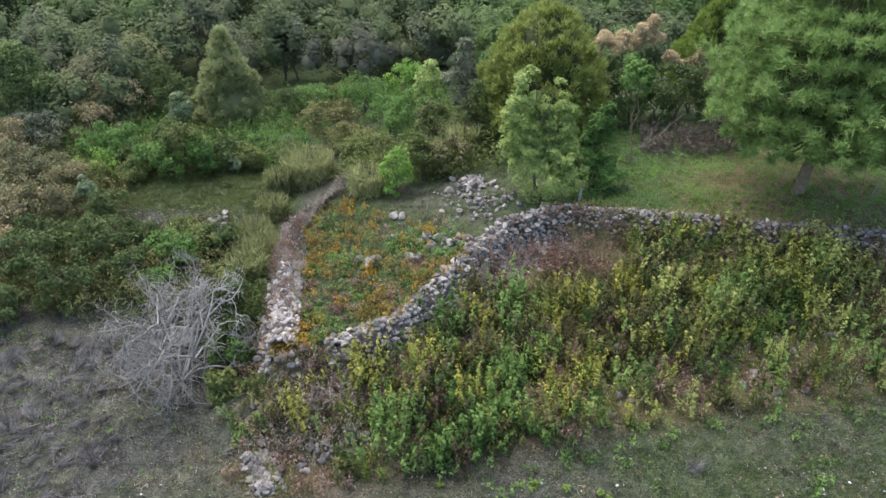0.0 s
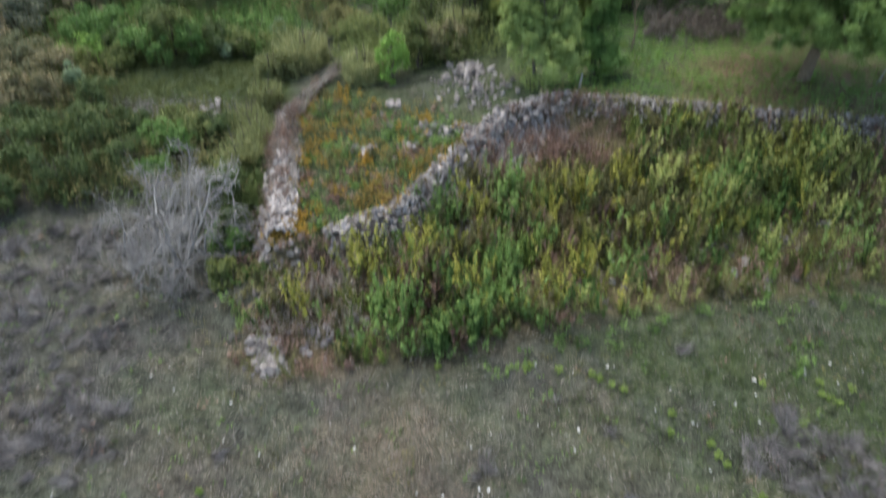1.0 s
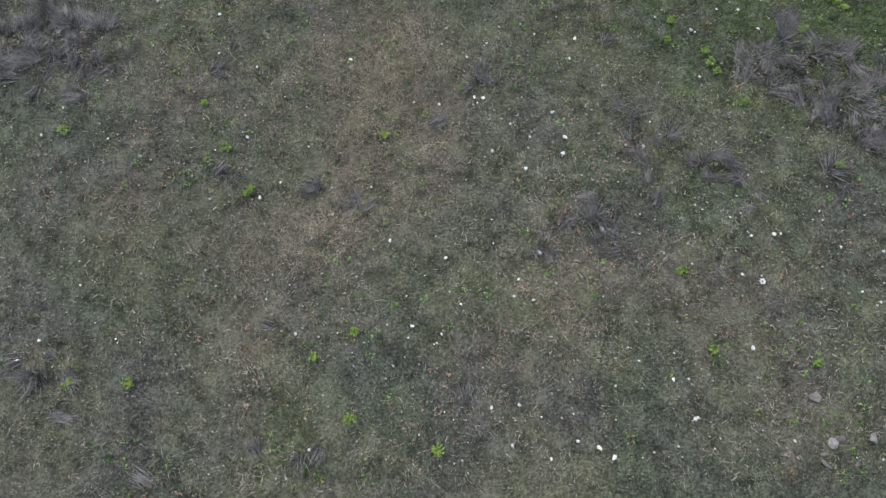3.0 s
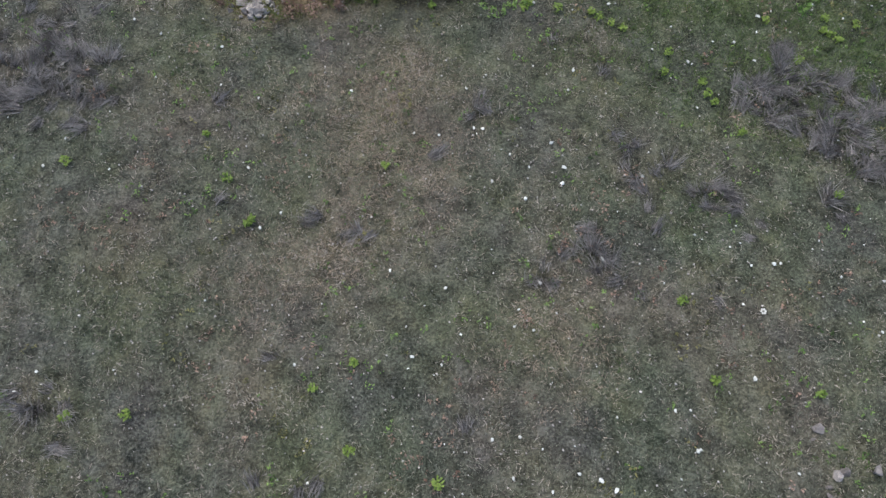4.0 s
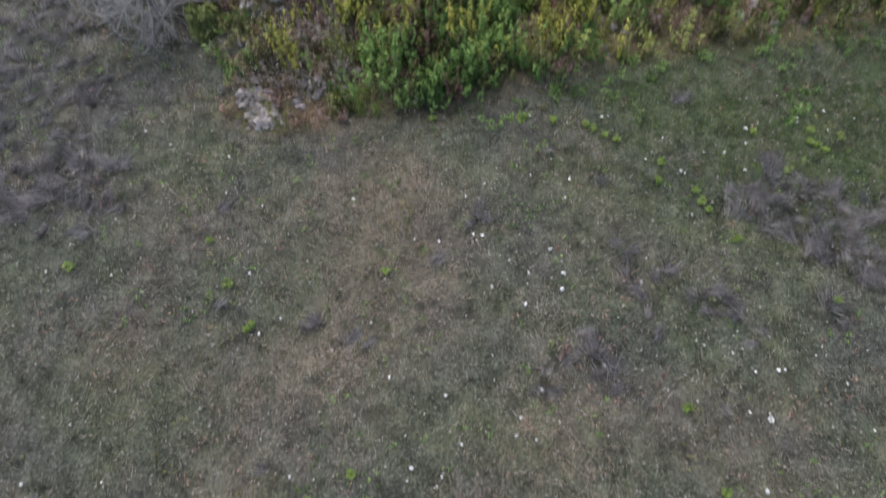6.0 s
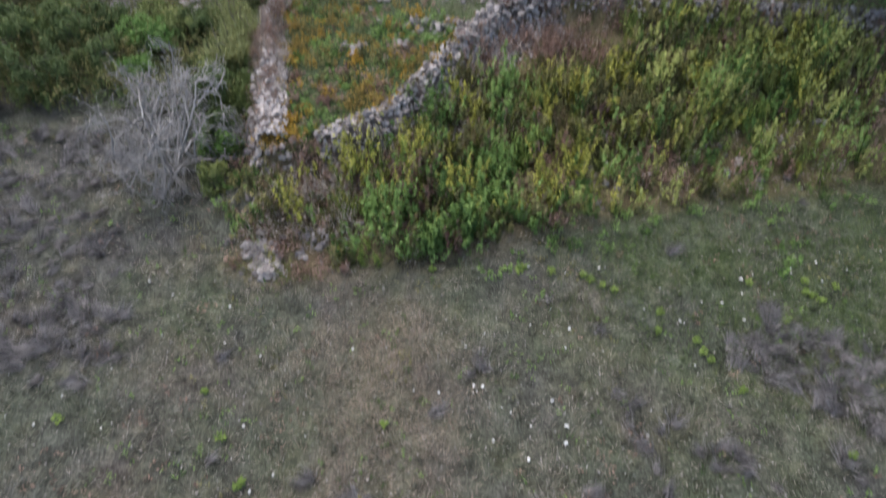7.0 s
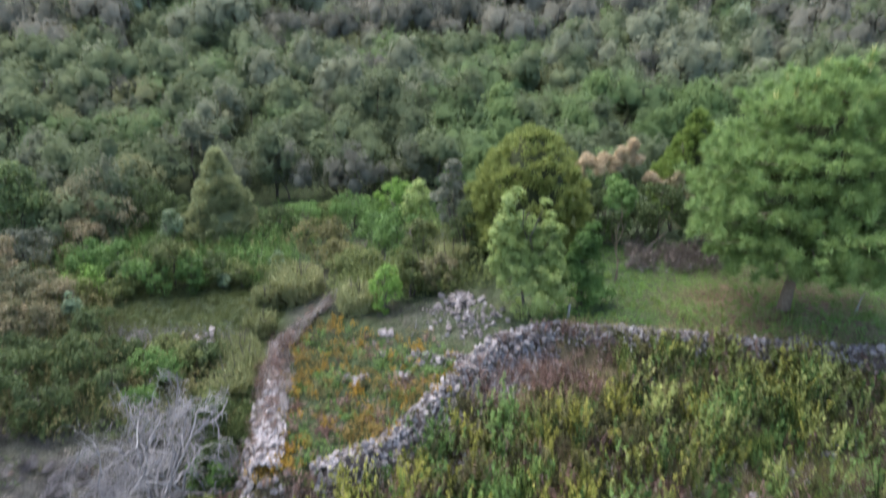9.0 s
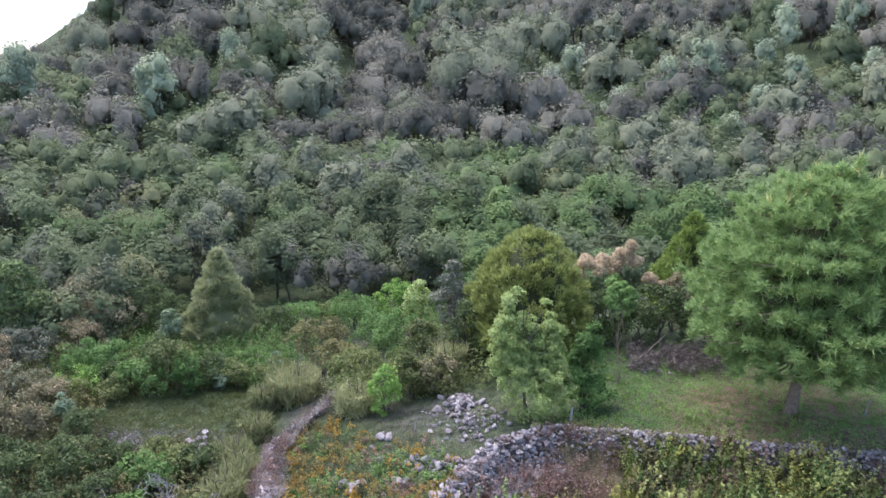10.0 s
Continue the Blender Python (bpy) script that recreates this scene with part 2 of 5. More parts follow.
def blades(rng, pos, axis, length, width):
    """Thin triangles for grass and needles."""
    n = len(pos)
    axis = unit(axis)
    side = unit(np.cross(axis, unit(rng.normal(size=(n, 3))))) * (np.broadcast_to(width, n)[:, None] / 2)
    v = np.stack([pos - side, pos + side, pos + axis * np.broadcast_to(length, n)[:, None]], 1)
    return v.reshape(-1, 3), np.arange(3 * n).reshape(n, 3)


def joined(pieces):
    vs, fs, k = [], [], 0
    for v, f in pieces:
        vs.append(v)
        fs.append(f + k)
        k += len(v)
    return np.concatenate(vs), np.concatenate(fs)


def tube(points, radii, sides=6):
    pts, rings = np.asarray(points, float), []
    for i, p in enumerate(pts):
        d = unit(pts[min(i + 1, len(pts) - 1)] - pts[max(i - 1, 0)])
        a = unit(np.cross(d, (0.3, 0.9, 0.2) if abs(d[2]) > 0.8 else (0, 0, 1)))
        b = np.cross(d, a)
        ang = np.arange(sides) * 2 * math.pi / sides
        rings.append(p + radii[i] * (np.cos(ang)[:, None] * a + np.sin(ang)[:, None] * b))
    k = np.arange(sides)
    f = np.concatenate([np.stack([i * sides + k, i * sides + (k + 1) % sides, (i + 1) * sides + (k + 1) % sides, (i + 1) * sides + k], 1)
                        for i in range(len(pts) - 1)])
    return np.concatenate(rings), f


def bent(rng, a, b, n, wobble):
    """A crooked line from a to b."""
    a, b = np.asarray(a, float), np.asarray(b, float)
    t = np.linspace(0, 1, n)[:, None]
    p = a + (b - a) * t
    p[1:-1] += rng.normal(size=(n - 2, 3)) * wobble * np.linalg.norm(b - a)
    return p


def globe(rng, n):
    return unit(rng.normal(size=(n, 3)))


def crown_points(rng, n_clump, radius, height, low, shape):
    """Centres of leaf clumps inside an uneven crown standing on z = low, and their outward ways."""
    d = globe(rng, n_clump)
    d[:, 2] = np.abs(d[:, 2]) * np.where(rng.rand(n_clump) < 0.72, 1, -1)
    lump = 1 + 0.22 * np.sin(d[:, 0] * 3.1 + rng.uniform(0, 6)) * np.cos(d[:, 1] * 2.7 + rng.uniform(0, 6)) + 0.12 * rng.normal(size=n_clump)
    k = rng.uniform(0.30, 1, n_clump) ** 0.55 * lump
    mid = low + (height - low) * 0.5
    if shape == "cone":
        u = rng.rand(n_clump) ** 1.35
        a = rng.uniform(0, 2 * math.pi, n_clump)
        r = radius * np.clip(1.02 - u, 0.03, 1) ** 0.75 * (0.55 + 0.45 * rng.rand(n_clump)) * (1 + 0.14 * np.sin(3 * a + 5 * u))
        p = np.stack([r * np.cos(a), r * np.sin(a), low + (height - low) * u], 1)
        return p, unit(np.stack([np.cos(a), np.sin(a), np.full(n_clump, 0.7)], 1))
    p = np.stack([d[:, 0] * radius * k, d[:, 1] * radius * k, mid + d[:, 2] * (height - low) * 0.5 * k], 1)
    if shape == "upright":
        p[:, :2] *= (1.08 - 0.55 * np.clip((p[:, 2:] - low) / (height - low), 0, 1))
    return p, d


SOFT = {}  # clump normals of the wood crowns, by mesh
OCTA = (np.array([(1, 0, 0), (0, 1, 0), (-1, 0, 0), (0, -1, 0), (0, 0, 1), (0, 0, -1)], float),
        np.array([(0, 1, 4), (1, 2, 4), (2, 3, 4), (3, 0, 4), (1, 0, 5), (2, 1, 5), (3, 2, 5), (0, 3, 5)]))


def round_body():
    """An octahedron split once and blown up to a ball: directions and triangles."""
    v, f = [tuple(p) for p in OCTA[0]], []
    def middle(a, b):
        p = tuple(unit(np.array(v[a]) + np.array(v[b])))
        if p not in v:
            v.append(p)
        return v.index(p)
    for a, b, c in OCTA[1]:
        ab, bc, ca = middle(a, b), middle(b, c), middle(c, a)
        f += [(a, ab, ca), (ab, b, bc), (ca, bc, c), (ab, bc, ca)]
    return np.array(v), np.array(f)


BALL = round_body()


def crown_mesh(name, rng, n_clump, per, radius, height, low, shape, leaf, ball, upward=0.35, slim=0.55, coarse=False):
    """A crown of leafy balls of different sizes, open between them."""
    c, out = crown_points(rng, n_clump, max(radius - ball * 0.7, radius * 0.4), height - ball * 0.6, low + ball * 0.4, shape)
    size_of = ball * rng.uniform(0.6, 1.3, n_clump)
    c, out, size_of = np.repeat(c, per, 0), np.repeat(out, per, 0), np.repeat(size_of, per)
    n = len(c)
    d = unit(globe(rng, n) + out * 0.55 + np.array([0, 0, 0.35]))
    pos = c + d * (size_of * rng.uniform(0.76 if coarse else 0.55, 1.12, n))[:, None] * np.array([1, 1, 1.3 if coarse else 0.8])
    pos[:, 2] = np.maximum(pos[:, 2], 0.02)
    face = d + rng.normal(size=(n, 3)) * (0.24 if coarse else 0.55) + np.array([0, 0, upward])
    size = leaf * rng.uniform(0.6, 1.35, n)
    axis = d * 0.2 + rng.normal(size=(n, 3)) * 0.3 + np.array([0, 0, 0.9]) if coarse else None
    v, f = leaves(rng, pos, face, size, size * slim, 0.12, axis)
    if coarse:
        v = v.reshape(-1, 4, 3)[:, [2, 1, 3]]
        v[:, 1:] -= (v[:, :1] - v[:, 1:].mean(1, keepdims=True)) * 0.5
        v, f = v.reshape(-1, 3), np.arange(3 * n).reshape(n, 3)
        soft = [np.repeat(unit(d * 0.6 + out * 0.5 + rng.normal(size=(n, 3)) * 0.12 + np.array([0, 0, 0.4])), 3, 0)]
        away = (np.cross(v[1::3] - v[0::3], v[2::3] - v[0::3]) * soft[0][::3]).sum(-1) < 0
        f[away] = f[away][:, ::-1]
        bodies = [(v, f)]
        for k in range(n_clump):
            w = BALL[0] * rng.uniform(0.55, 1.15, (len(BALL[0]), 1)) * size_of[k * per] * (0.56 if leaf < 0.25 else 0.72) * np.array([1, 1, 1.25]) + c[k * per]
            w[:, 2] = np.maximum(w[:, 2], 0.02)
            bodies.append((w, BALL[1]))
            soft.append(unit(BALL[0] * 0.7 + out[k * per] * 0.4 + np.array([0, 0, 0.4])))
        v, f = joined(bodies)
        me = mesh_of(name, v, f)
        SOFT[me.name] = np.concatenate(soft)
        me.normals_split_custom_set_from_vertices(SOFT[me.name])
        return me
    return mesh_of(name, v, f)


def shell_crown(rng, n, profile, low, height, ball, per, length, width, lump=0.12, upward=0.8):
    """A dense evergreen crown: tufts over the whole envelope, radius = profile(u) for u from foot to top."""
    u = rng.rand(n * 6)
    r = profile(u)
    u = u[rng.rand(n * 6) < np.maximum(r, 0.4 * r.max()) / r.max()][:n]
    a = rng.uniform(0, 2 * math.pi, len(u))
    s1, s2 = rng.uniform(0, 6, 2)
    bulge = 1 + lump * (np.sin(5 * a + s1 + 9 * u) + np.sin(19 * u + 3 * a + s2) + np.sin(9 * a - 14 * u)) * 0.4
    r = profile(u) * bulge * np.where(rng.rand(len(u)) < 0.7, rng.uniform(0.86, 1.02, len(u)), rng.uniform(0.45, 0.9, len(u)))
    c = np.stack([r * np.cos(a), r * np.sin(a), low + (height - low) * u], 1)
    slope = (profile(np.clip(u - 0.04, 0, 1)) - profile(np.clip(u + 0.04, 0, 1))) / (0.08 * (height - low))
    out = unit(np.stack([np.cos(a), np.sin(a), slope], 1))
    k = np.repeat(np.arange(len(u)), per)
    d = unit(globe(rng, len(k)) + out[k] * 0.6)
    pos = c[k] + d * ball * (rng.uniform(0.6, 1.35, len(u))[k] * rng.uniform(0.5, 1.1, len(k)))[:, None]
    pos[:, 2] = np.maximum(pos[:, 2], 0.02)
    axis = out[k] * 0.4 + d * 0.6 + rng.normal(size=pos.shape) * 0.25 + np.array([0, 0, upward])
    side = unit(np.cross(d + rng.normal(size=pos.shape) * 0.45, axis)) * (width * rng.uniform(0.7, 1.3, (len(k), 1)))
    tip = unit(axis) * length * rng.uniform(0.6, 1.3, (len(k), 1))
    v = np.stack([pos - side * 0.5 - tip * 0.4, pos + side * 0.5 - tip * 0.4, pos + tip * 0.6], 1)
    return v.reshape(-1, 3), np.arange(3 * len(k)).reshape(-1, 3)


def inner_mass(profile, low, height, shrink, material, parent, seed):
    """The dense twiggy inside of an evergreen crown, a lumpy closed body; a dark material paints gap shade."""
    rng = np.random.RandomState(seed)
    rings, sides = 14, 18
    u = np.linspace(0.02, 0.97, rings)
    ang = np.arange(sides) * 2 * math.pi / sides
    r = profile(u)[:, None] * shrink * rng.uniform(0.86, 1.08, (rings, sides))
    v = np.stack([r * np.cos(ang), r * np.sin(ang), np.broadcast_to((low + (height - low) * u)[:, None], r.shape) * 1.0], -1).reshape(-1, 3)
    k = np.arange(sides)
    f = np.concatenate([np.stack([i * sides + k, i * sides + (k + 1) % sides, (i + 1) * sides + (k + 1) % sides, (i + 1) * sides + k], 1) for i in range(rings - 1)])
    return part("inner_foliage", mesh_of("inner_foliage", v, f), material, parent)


def stem_mesh(name, rng, height, low, radius, thick, limbs, stems=1):
    """Trunk or several stems, with limbs that reach into the crown."""
    pieces = []
    for s in range(stems):
        base = rng.normal(size=3) * (0.06 * radius if stems > 1 else 0)
        base[2] = -0.15
        top = np.array([rng.normal() * radius * (0.4 if stems > 1 else 0.08), rng.normal() * radius * (0.4 if stems > 1 else 0.08), height * 0.86])
        line = bent(rng, base, top, 6, 0.03)
        r = thick / math.sqrt(stems)
        pieces.append(tube(line, r * np.linspace(1, 0.2, 6) * np.array([1.25, 1, 1, 1, 1, 1])))
        for _ in range(limbs // stems):
            i = rng.randint(1, 5)
            a = rng.uniform(0, 6.28)
            end = line[i] + np.array([math.cos(a) * radius * 0.7, math.sin(a) * radius * 0.7, (height - line[i][2]) * rng.uniform(0.1, 0.5)])
            pieces.append(tube(bent(rng, line[i], end, 4, 0.06), r * 0.42 * np.linspace(1, 0.15, 4), 5))
    return mesh_of(name, *joined(pieces))


def rock_mesh(name, rng, flat=0.65):
    """An angular stone about one metre across, from the hull of scattered points."""
    bm = bmesh.new()
    for d in globe(rng, 15):
        d = d * rng.uniform(0.42, 0.54) * np.array([1.0, 0.85, flat])
        bm.verts.new(d)
    bmesh.ops.convex_hull(bm, input=bm.verts)
    loose = [v for v in bm.verts if not v.link_faces]
    bmesh.ops.delete(bm, geom=loose, context="VERTS")
    me = bpy.data.meshes.new(name)
    bm.to_mesh(me)
    bm.free()
    return me


def on_ground(x, y, lift=0.0):
    return (float(x), float(y), float(ground_z(x, y)) + lift)


def near_line(x, y, pts):
    """Distance to an open line."""
    best = np.full(np.shape(x), 1e9)
    for (x0, y0), (x1, y1) in zip(pts, pts[1:]):
        dx, dy = x1 - x0, y1 - y0
        t = np.clip(((x - x0) * dx + (y - y0) * dy) / (dx * dx + dy * dy), 0, 1)
        best = np.minimum(best, np.hypot(x - x0 - t * dx, y - y0 - t * dy))
    return best


# ---------------------------------------------------------------- ground
def steps(*spans):
    out = [spans[0][0]]
    for a, b, s in spans:
        n = max(1, round((b - a) / s))
        out += list(np.linspace(a, b, n + 1)[1:])
    return np.array(out)


FRONT_WALL = CREST[1:6]
TERRACE_WALL = CREST[5:10]
LEFT_WALL = [(-3.35, 11.0), (-3.55, 12.6), (-3.75, 13.9), (-4.1, 15.9), (-3.75, 17.6), (-3.1, 18.7)]
ENCLOSURE = CREST[:6] + [(2.2, 18.6), (-2.9, 18.6), (-4.1, 15.9), (-3.75, 13.9)]
BANK_FOOT = [(-4.0, 8.9), (-3.0, 8.55), (0.5, 9.1), (3.5, 10.1), (6, 10.6), (9, 11.0), (14, 11.0)]
BANK = BANK_FOOT + CREST[9::-1]
PINE = (9.19, 16.3)


TAWNY = [(-1.4, 6.1, 1.3, 0.5), (-0.4, 5.4, 1.2, 0.35), (-2.7, 3.5, 0.9, 0.4), (-1.6, 3.9, 0.7, 0.4), (1.7, 2.5, 0.9, 0.35), (-0.7, 7.1, 0.9, 0.3)]  # x, y, width, strength


def cover(x, y):
    """How green, how straw-coloured and how littered with dead leaves the ground is."""
    inside = smooth(-edge_distance(x, y, ENCLOSURE), -0.1, 0.5)
    terrace = smooth(-edge_distance(x, y, CREST + REAR), -0.1, 0.5) * (1 - inside)
    bank = smooth(-edge_distance(x, y, BANK), -0.4, 0.4)
    r = np.hypot(x, y)
    woods = smooth(r, 30, 36) * smooth(y, 0, 20)
    right = smooth(x + 0.25 * y, 3.2, 7.5) * smooth(y, 2.5, 9)
    far_field = smooth(y, 17.5, 19.5) * smooth(-x, 4, 5) * (1 - woods)
    green = 0.28 + 0.16 * ripple(x, y, 2.6, 11) + 0.12 * ripple(x, y, 0.9, 12) + 0.35 * right + 0.55 * inside * smooth(15.6 - y - 0.84 * x, -0.8, 0.6) + 0.1 * inside + 0.55 * terrace + 0.6 * far_field + 0.2 * bank
    litter_ring = np.exp(-((np.hypot(x - PINE[0], (y - PINE[1]) * 1.2) - 1.2) / 1.7) ** 2)
    west = smooth(-x, 4.6, 6.5) * smooth(y, 5, 7) * (1 - smooth(y, 13, 15))
    straw = 0.22 - 0.3 * west + 0.30 * ripple(x, y, 3.6, 13) + 0.16 * ripple(x, y, 0.8, 14) + sum(k * np.exp(-((x - a) / w) ** 2 - ((y - b) / w) ** 2) for a, b, w, k in TAWNY) - 0.25 * right - 0.3 * far_field - 0.3 * terrace
    green = green + 0.9 * woods - 0.15 * west
    litter = np.maximum(0.0 * woods, np.maximum(0.55 * bank, 0.85 * litter_ring * terrace))
    return np.clip(green, 0, 1), np.clip(straw, 0, 1), np.clip(litter, 0, 1)


def ground_material():
    m, nt, p, out = nodes_of("meadow_soil")
    val = {}
    for key in ("green", "straw", "litter"):
        a = nt.nodes.new("ShaderNodeAttribute")
        a.attribute_name = key
        val[key] = a.outputs["Fac"]
    n1, n2, n3 = noise_tex(nt, 0.9, 8, 0.75), noise_tex(nt, 2.6, 9, 0.82), noise_tex(nt, 26, 6, 0.8)
    f = calc(nt, "ADD", calc(nt, "MULTIPLY", n2, 0.4), calc(nt, "MULTIPLY", n3, 0.6))
    soil = ramp(nt, f, (0.42, (0.013, 0.013, 0.012)), (0.5, (0.050, 0.048, 0.045)), (0.58, (0.120, 0.116, 0.108)))
    grass = ramp(nt, f, (0.42, (0.013, 0.020, 0.009)), (0.5, (0.046, 0.064, 0.029)), (0.58, (0.100, 0.130, 0.062)))
    straw = ramp(nt, f, (0.42, (0.045, 0.037, 0.030)), (0.5, (0.108, 0.087, 0.070)), (0.58, (0.180, 0.148, 0.120)))
    dead = ramp(nt, f, (0.42, (0.060, 0.043, 0.026)), (0.5, (0.165, 0.115, 0.068)), (0.58, (0.290, 0.205, 0.125)))
    patchy = calc(nt, "SUBTRACT", n1, 0.5)
    def weight(key, gain):
        w = calc(nt, "ADD", val[key], calc(nt, "MULTIPLY", patchy, 0.7))
        return calc(nt, "MULTIPLY", w, gain)
    c = mix(nt, weight("straw", 1.0), soil, straw)
    c = mix(nt, weight("green", 1.1), c, grass)
    c = mix(nt, weight("litter", 1.1), c, dead)
    nt.links.new(c, p.inputs["Base Color"])
    p.inputs["Roughness"].default_value = 0.95
    p.inputs["Specular IOR Level"].default_value = 0.1
    bump(nt, p, f, 1.0, 0.05)
    for n in nt.nodes:
        if n.type == "MIX":
            n.clamp_factor = True
    return m


gx = steps((-2500, -600, 380), (-600, -120, 40), (-120, -30, 4), (-30, -14, 0.6), (-14, 14, 0.25), (14, 30, 0.6), (30, 120, 4), (120, 600, 40), (600, 2500, 380))
gy = steps((-2500, -600, 380), (-600, -40, 40), (-40, -2, 3), (-2, 0, 0.4), (0, 22, 0.22), (22, 34, 0.4), (34, 60, 1.3), (60, 260, 4), (260, 600, 40), (600, 2500, 380))
mx, my = np.meshgrid(gx, gy)
nx_, ny_ = len(gx), len(gy)
idx = np.arange(nx_ * ny_).reshape(ny_, nx_)
quads = np.stack([idx[:-1, :-1], idx[:-1, 1:], idx[1:, 1:], idx[1:, :-1]], -1).reshape(-1, 4)
flat_x, flat_y = mx.ravel(), my.ravel()
ground_mesh = mesh_of("ground", np.stack([flat_x, flat_y, ground_z(flat_x, flat_y)], 1), quads)
for key, values in zip(("green", "straw", "litter"), cover(flat_x, flat_y)):
    ground_mesh.attributes.new(key, "FLOAT", "POINT").data.foreach_set("value", values.astype(np.float32))
ground = tagged(part("ground", ground_mesh, ground_material(), smooth_shade=True), "uneven meadow ground with dry grass, banks and a wooded slope", "ground", kind="structure")


# ---------------------------------------------------------------- woody plants
def shrub(kind, x, y, height, radius, label, category="shrub", seed=0, group=""):
    """A many-stemmed bush with a leafy crown down to the ground."""
    rng = np.random.RandomState(seed)
    ob = thing("shrub", on_ground(x, y), label, category, group)
    for _ in range(3):
        part("stem", stem_mesh("stem", rng, height, 0.05, radius, 0.03, 3), BARK, ob).rotation_euler = (rng.normal() * 0.2, rng.normal() * 0.2, 0)
    volume = max(radius * radius * height, 0.15)
    if kind == "reed":
        n = int(2600 * min(1.6, volume ** 0.6))
        a, r = rng.uniform(0, 6.28, n), radius * np.sqrt(rng.rand(n))
        pos = np.stack([r * np.cos(a), r * np.sin(a), height * rng.uniform(0, 0.55, n)], 1)
        axis = np.stack([np.cos(a) * 0.25 * r / radius, np.sin(a) * 0.25 * r / radius, np.ones(n)], 1) + rng.normal(size=(n, 3)) * 0.22
        me = mesh_of("crown", *leaves(rng, pos, rng.normal(size=(n, 3)) + np.array([0, -0.3, 0.3]), height * rng.uniform(0.14, 0.42, n), rng.uniform(0.02, 0.04, n), 0, axis))
    else:
        clumps = int(22 * volume ** 0.52) + 9
        leaf = 0.072 + 0.012 * height
        me = crown_mesh("crown", rng, clumps, 78, radius, height, 0.03, "upright" if height > 2.2 * radius else "round", leaf, 0.10 + 0.17 * radius)
    part("crown", me, LEAF[kind], ob)
    return ob


def juniper(x, y, height, radius, shape, kind, label, seed):
    """A dense evergreen of fine upright sprays."""
    rng = np.random.RandomState(seed)
    ob = thing("juniper_tree", on_ground(x, y), label, "tree")
    part("trunk", stem_mesh("trunk", rng, height * 0.6, 0.3, radius * 0.6, 0.11, 6), BARK, ob)
    if shape == "cone":
        profile = lambda u: radius * np.minimum(1, 0.8 + 1.6 * u) * np.clip(1.0 - u ** 1.35, 0, 1) ** 0.8
    else:
        profile = lambda u: radius * np.minimum(1, 0.82 + 0.9 * u) * np.clip(1.0 - u ** 2.3, 0, 1) ** 0.55
    v, f = shell_crown(rng, int(92 * radius * height), profile, 0.05, height, 0.17, 64, 0.125, 0.056, lump=0.14, upward=0.5)
    inner_mass(profile, 0.05, height, 0.66, LEAF[kind] if kind == "cypress" else SHADED_TWIGS, ob, seed)
    part("crown", mesh_of("crown", v, f), LEAF[kind], ob)
    return ob


def broadleaf(x, y, height, radius, low, kind, label, seed, lobes, leaf=0.1, bark=None, thick=0.055):
    """A small tree with a visible stem and several leafy lobes (dx, dy, z0, z1, radius)."""
    rng = np.random.RandomState(seed)
    ob = thing("leafy_tree", on_ground(x, y), label, "tree")
    part("trunk", stem_mesh("trunk", rng, height, low, radius * 0.6, thick, 12, 2), bark or BARK, ob)
    for dx, dy, z0, z1, r in lobes:
        me = crown_mesh("crown", rng, int(36 * r * (z1 - z0)) + 10, 110, r, z1 - z0, 0, "upright", leaf, 0.165, upward=0.4, slim=0.45)
        part("crown", me, LEAF[kind], ob).location = (dx, dy, z0)
    return ob


